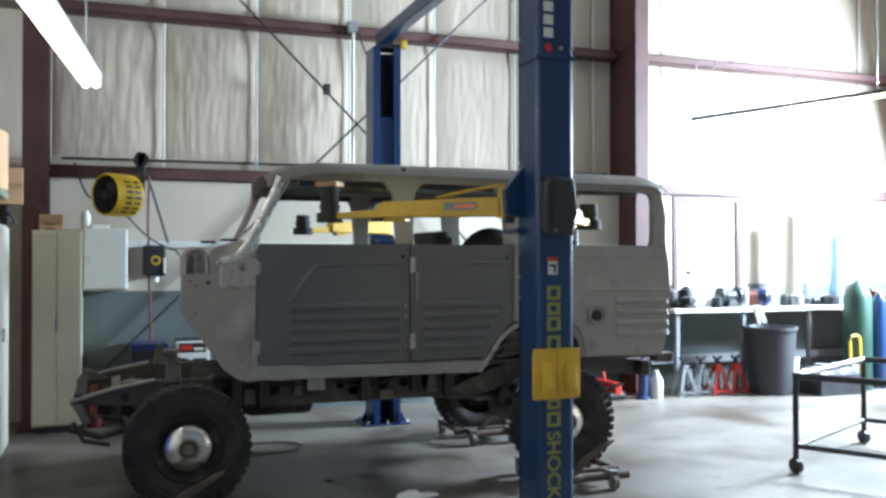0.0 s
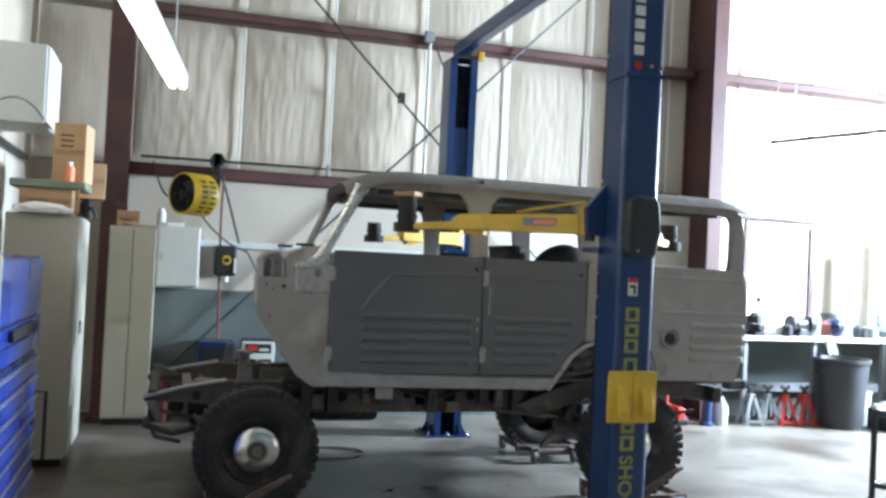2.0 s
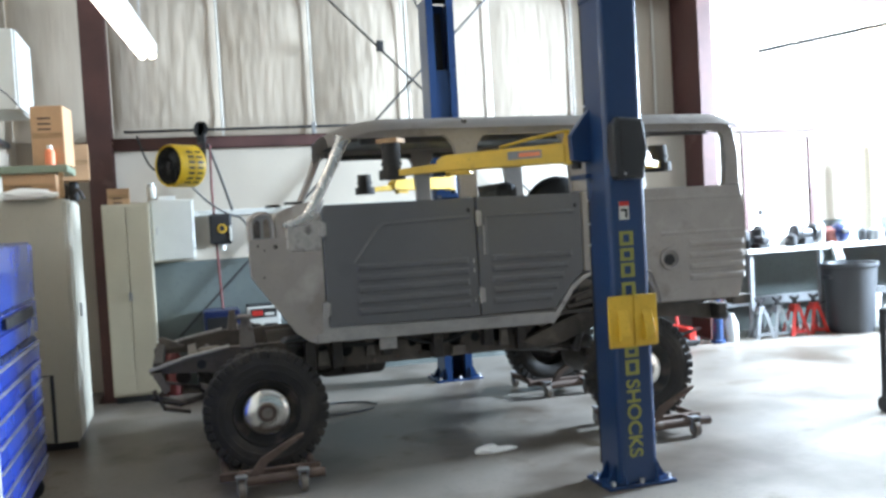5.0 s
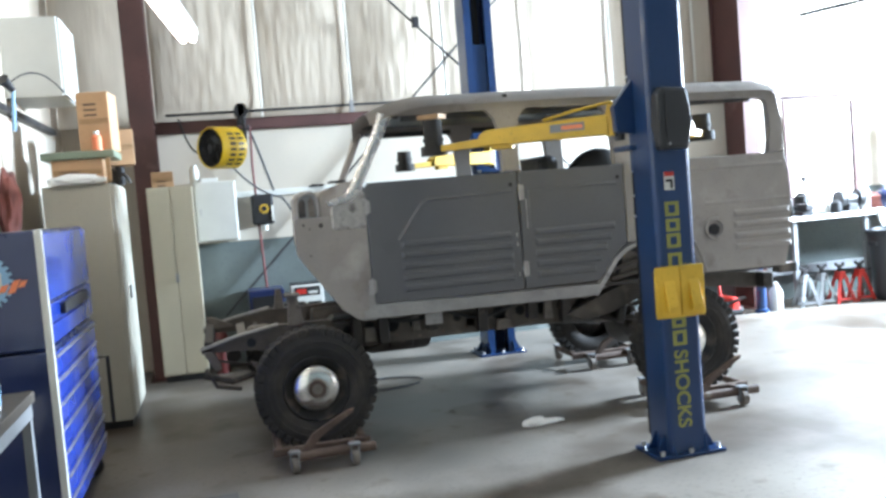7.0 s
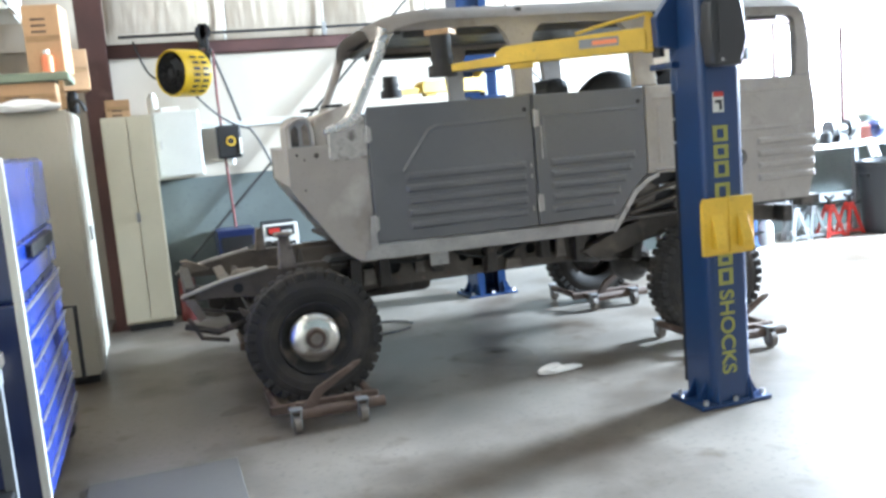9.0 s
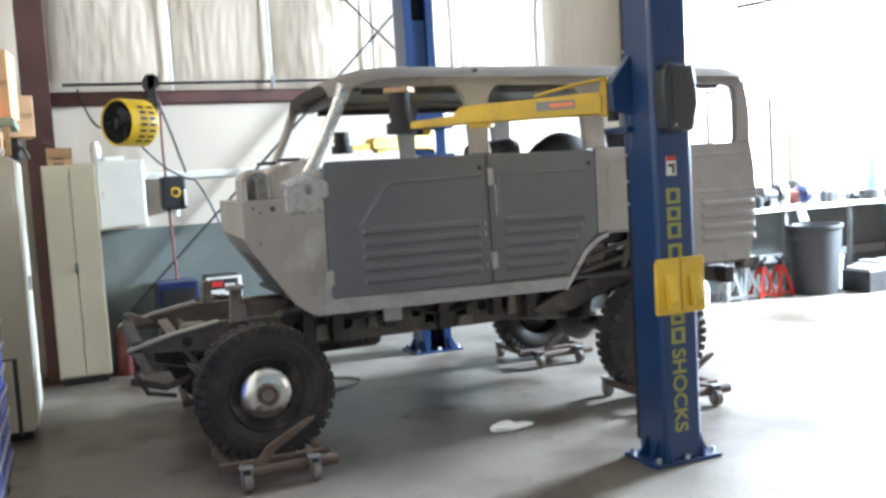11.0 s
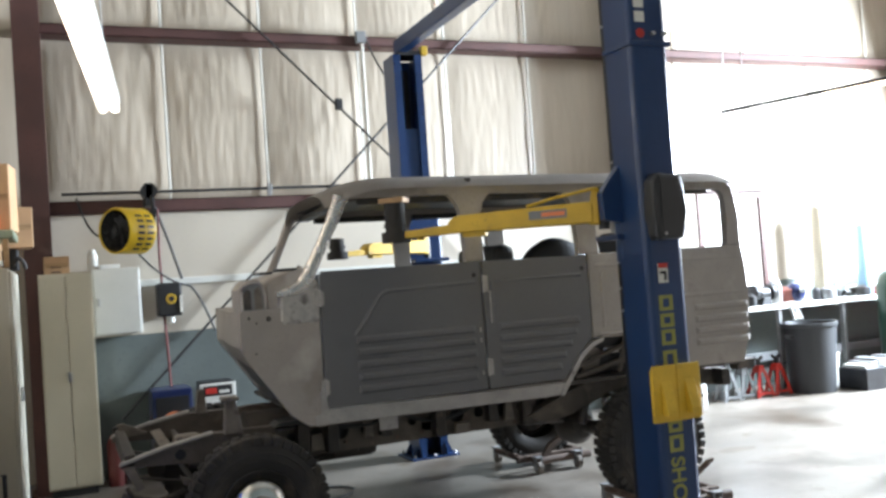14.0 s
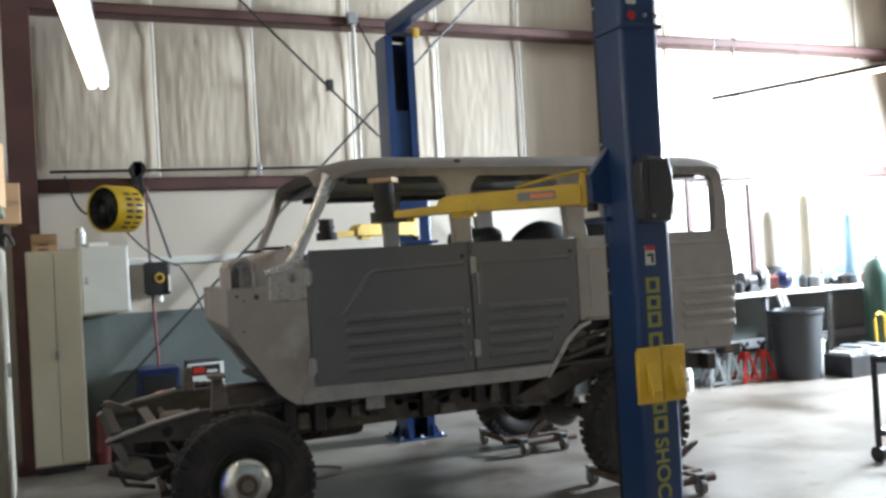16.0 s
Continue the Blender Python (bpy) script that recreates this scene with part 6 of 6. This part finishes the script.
part("rod_knob", bm, M_grey, b)
b = thing("bench_grinder", (7.42, 9.2, 1.0), "dark bench grinder with two round guards on the bench", "grinder")
part("motor", cyl(B(), (7.34, 9.2, 1.14), (7.5, 9.2, 1.14), 0.075, 20), M_dark, b, smooth=True)
part("foot", prism(B(), [(7.34, 1.0), (7.5, 1.0), (7.47, 1.09), (7.37, 1.09)], 9.13, 9.27, bev=0.006), M_dark, b)
for x in (7.28, 7.53):
    part("wheel_guard", cyl(B(), (x - 0.025, 9.2, 1.15), (x + 0.025, 9.2, 1.15), 0.10, 22), M_black, b, "black wheel guard", smooth=True)
b = thing("welding_helmet", (7.86, 9.14, 1.0), "dark blue welding helmet lying on the bench", "helmet")
bm = B()
bmesh.ops.create_icosphere(bm, subdivisions=3, radius=1)
for v in bm.verts:
    v.co = Vector((7.86 + v.co.x * 0.12, 9.16 + v.co.y * 0.13, 1.0 + max(0.0, 0.11 + v.co.z * (0.13 if v.co.z > 0 else 0.14))))
h = part("shell", bm, M_chestd, b, smooth=True)
part("lens_window", box(B(), 7.81, 7.91, 9.025, 9.05, 1.11, 1.17, 0.006), M_black, h)
b = thing("draped_rag", (7.68, 9.02, 1.0), "white rag hanging over the bench edge", "rag")
bm = B()
rows = []
for i in range(15):
    t = i / 14
    y, z = (9.2 - 0.19 * t / 0.45, 1.012) if t < 0.45 else (9.0 - 0.012 * math.sin(8 * t), 1.01 - 0.2 * (t - 0.45) / 0.55)
    rows.append([bm.verts.new((7.6 + 0.018 * k + 0.05 * t, y + 0.012 * math.sin(k * 1.7 + 3 * t) * (t > 0.5), z + 0.007 * math.sin(k * 1.3 + 2 * t) * (t < 0.45))) for k in range(9)])
for a, c in zip(rows, rows[1:]):
    for k in range(8):
        bm.faces.new((a[k], a[k + 1], c[k + 1], c[k]))
bmesh.ops.solidify(bm, geom=bm.faces[:], thickness=0.004)
part("cloth", bm, M_rag, b, smooth=True)
b = thing("bucket", (8.02, 8.95, 0), "pale plastic bucket beside the trash can", "bucket")
part("bucket_wall", lathe(B(), (8.06, 8.98, 0), [(0, 0.01), (0.13, 0.01), (0.14, 0.0), (0.165, 0.36), (0.172, 0.37), (0.172, 0.39), (0.158, 0.39), (0.13, 0.03), (0, 0.03)], "z", 28), M_white, b, smooth=True)
part("bucket_handle", pipe(B(), [(7.89, 8.98, 0.36), (7.93, 8.88, 0.28), (8.06, 8.81, 0.22), (8.19, 8.88, 0.28), (8.23, 8.98, 0.36)], 0.005, 6), M_steel, b)
# overhead rail in the east bay
b = thing("strip_lamp", (6.5, 7.4, 3.09), "steel rail with a lit tube hung from the roof", "strip lamp")
part("rail", cyl(B(), (6.15, 8.2, 3.08), (7.1, 6.0, 3.12), 0.02, 10), M_dark, b)
part("lamp_tube", cyl(B(), (6.56, 7.25, 3.06), (7.02, 6.19, 3.08), 0.018, 12), M_tube, b, "white lit tube below the rail")
for p in ((6.17, 8.15), (6.25, 7.97), (6.9, 6.46)):
    part("hanger_rod", cyl(B(), (p[0], p[1], 3.1), (p[0], p[1], TOP), 0.005, 6), M_steel, b)

# rolling frame cart
ct = thing("rolling_cart", (5.9, 5.8, 0), "dark tubular steel rolling frame cart on castors", "cart")
c0, c1, c2, c3 = Vector((5.13, 5.55, 0)), Vector((6.45, 6.2, 0)), Vector((7.0, 5.25, 0)), Vector((5.7, 4.6, 0))
for z, r in ((0.72, 0.026), (0.20, 0.02)):
    for p, q in ((c0, c1), (c1, c2), (c2, c3), (c3, c0)):
        u = Vector((0, 0, z))
        part("frame_tube", cyl(B(), p + u, q + u, r, 12), M_dark, ct)
for p in (c0, c1, c2, c3):
    part("leg", cyl(B(), p + Vector((0, 0, 0.1)), p + Vector((0, 0, 0.74)), 0.022, 12), M_dark, ct)
    part("castor", cyl(B(), p + Vector((-0.02, 0, 0.055)), p + Vector((0.02, 0, 0.055)), 0.055, 16), M_dark, ct, smooth=True)
# ---- small things on the floor ----
b = thing("paper_towel", (2.27, 5.86, 0), "crumpled white paper towel lying on the floor", "paper towel")
bm = B()
bmesh.ops.create_icosphere(bm, subdivisions=4, radius=1)
for v in bm.verts:
    q = 1 + 0.5 * noise.noise(v.co * 2.6)
    t = 1 if v.co.x < 0 else 0.45
    v.co = Vector((2.27 + v.co.x * 0.15, 5.87 + v.co.y * 0.05 * q, max(0.0, 0.015 + v.co.z * 0.035 * q * t)))
part("towel", bm, M_rag, b, smooth=True)
b = thing("floor_mat", (0.0, 4.9, 0), "worn grey rubber mat on the concrete floor", "mat")
part("mat_sheet", box(B(), -0.42, 0.27, 4.2, 5.38, 0.0, 0.012, 0.004), M_mat, b)
b = thing("floor_cable", (1.7, 7.6, 0), "pale cable coiled on the floor under the van", "cable")
part("coil", pipe(B(), [(1.55 + 0.32 * math.cos(a), 7.75 + 0.22 * math.sin(a), 0.012) for a in [i * 0.3 for i in range(20)]], 0.01), M_grey, b)


# oil drips on the concrete
def oil_stain(x, y, rx, ry, seed):
    rnd = random.Random(seed)
    n, ph = 26, [rnd.uniform(0, 6.28) for _ in range(4)]
    bm = B()
    vs = []
    for i in range(n):
        a = 2 * math.pi * i / n
        k = 1 + 0.16 * math.sin(2 * a + ph[0]) + 0.1 * math.sin(3 * a + ph[1]) + 0.07 * math.sin(5 * a + ph[2])
        vs.append(bm.verts.new((x + rx * k * math.cos(a), y + ry * k * math.sin(a), 0.0012)))
    bm.faces.new(vs)
    b = thing("oil_stain", (x, y, 0), "dark oil stain soaked into the concrete floor", "stain", "oil stains on the floor")
    part("soaked_patch", bm, M_oil, b)


for i, (x, y, rx, ry) in enumerate(((2.08, 6.42, 0.24, 0.3), (2.12, 6.55, 0.06, 0.035), (1.72, 6.62, 0.05, 0.03), (1.80, 6.52, 0.045, 0.035), (1.42, 6.04, 0.03, 0.025), (1.54, 6.11, 0.035, 0.022), (1.15, 6.5, 0.09, 0.07), (2.75, 6.75, 0.1, 0.07), (1.25, 5.9, 0.04, 0.03), (0.35, 6.2, 0.1, 0.07), (0.45, 5.6, 0.06, 0.04), (4.95, 6.96, 0.16, 0.1))):
    oil_stain(x, y, rx, ry, 40 + i)
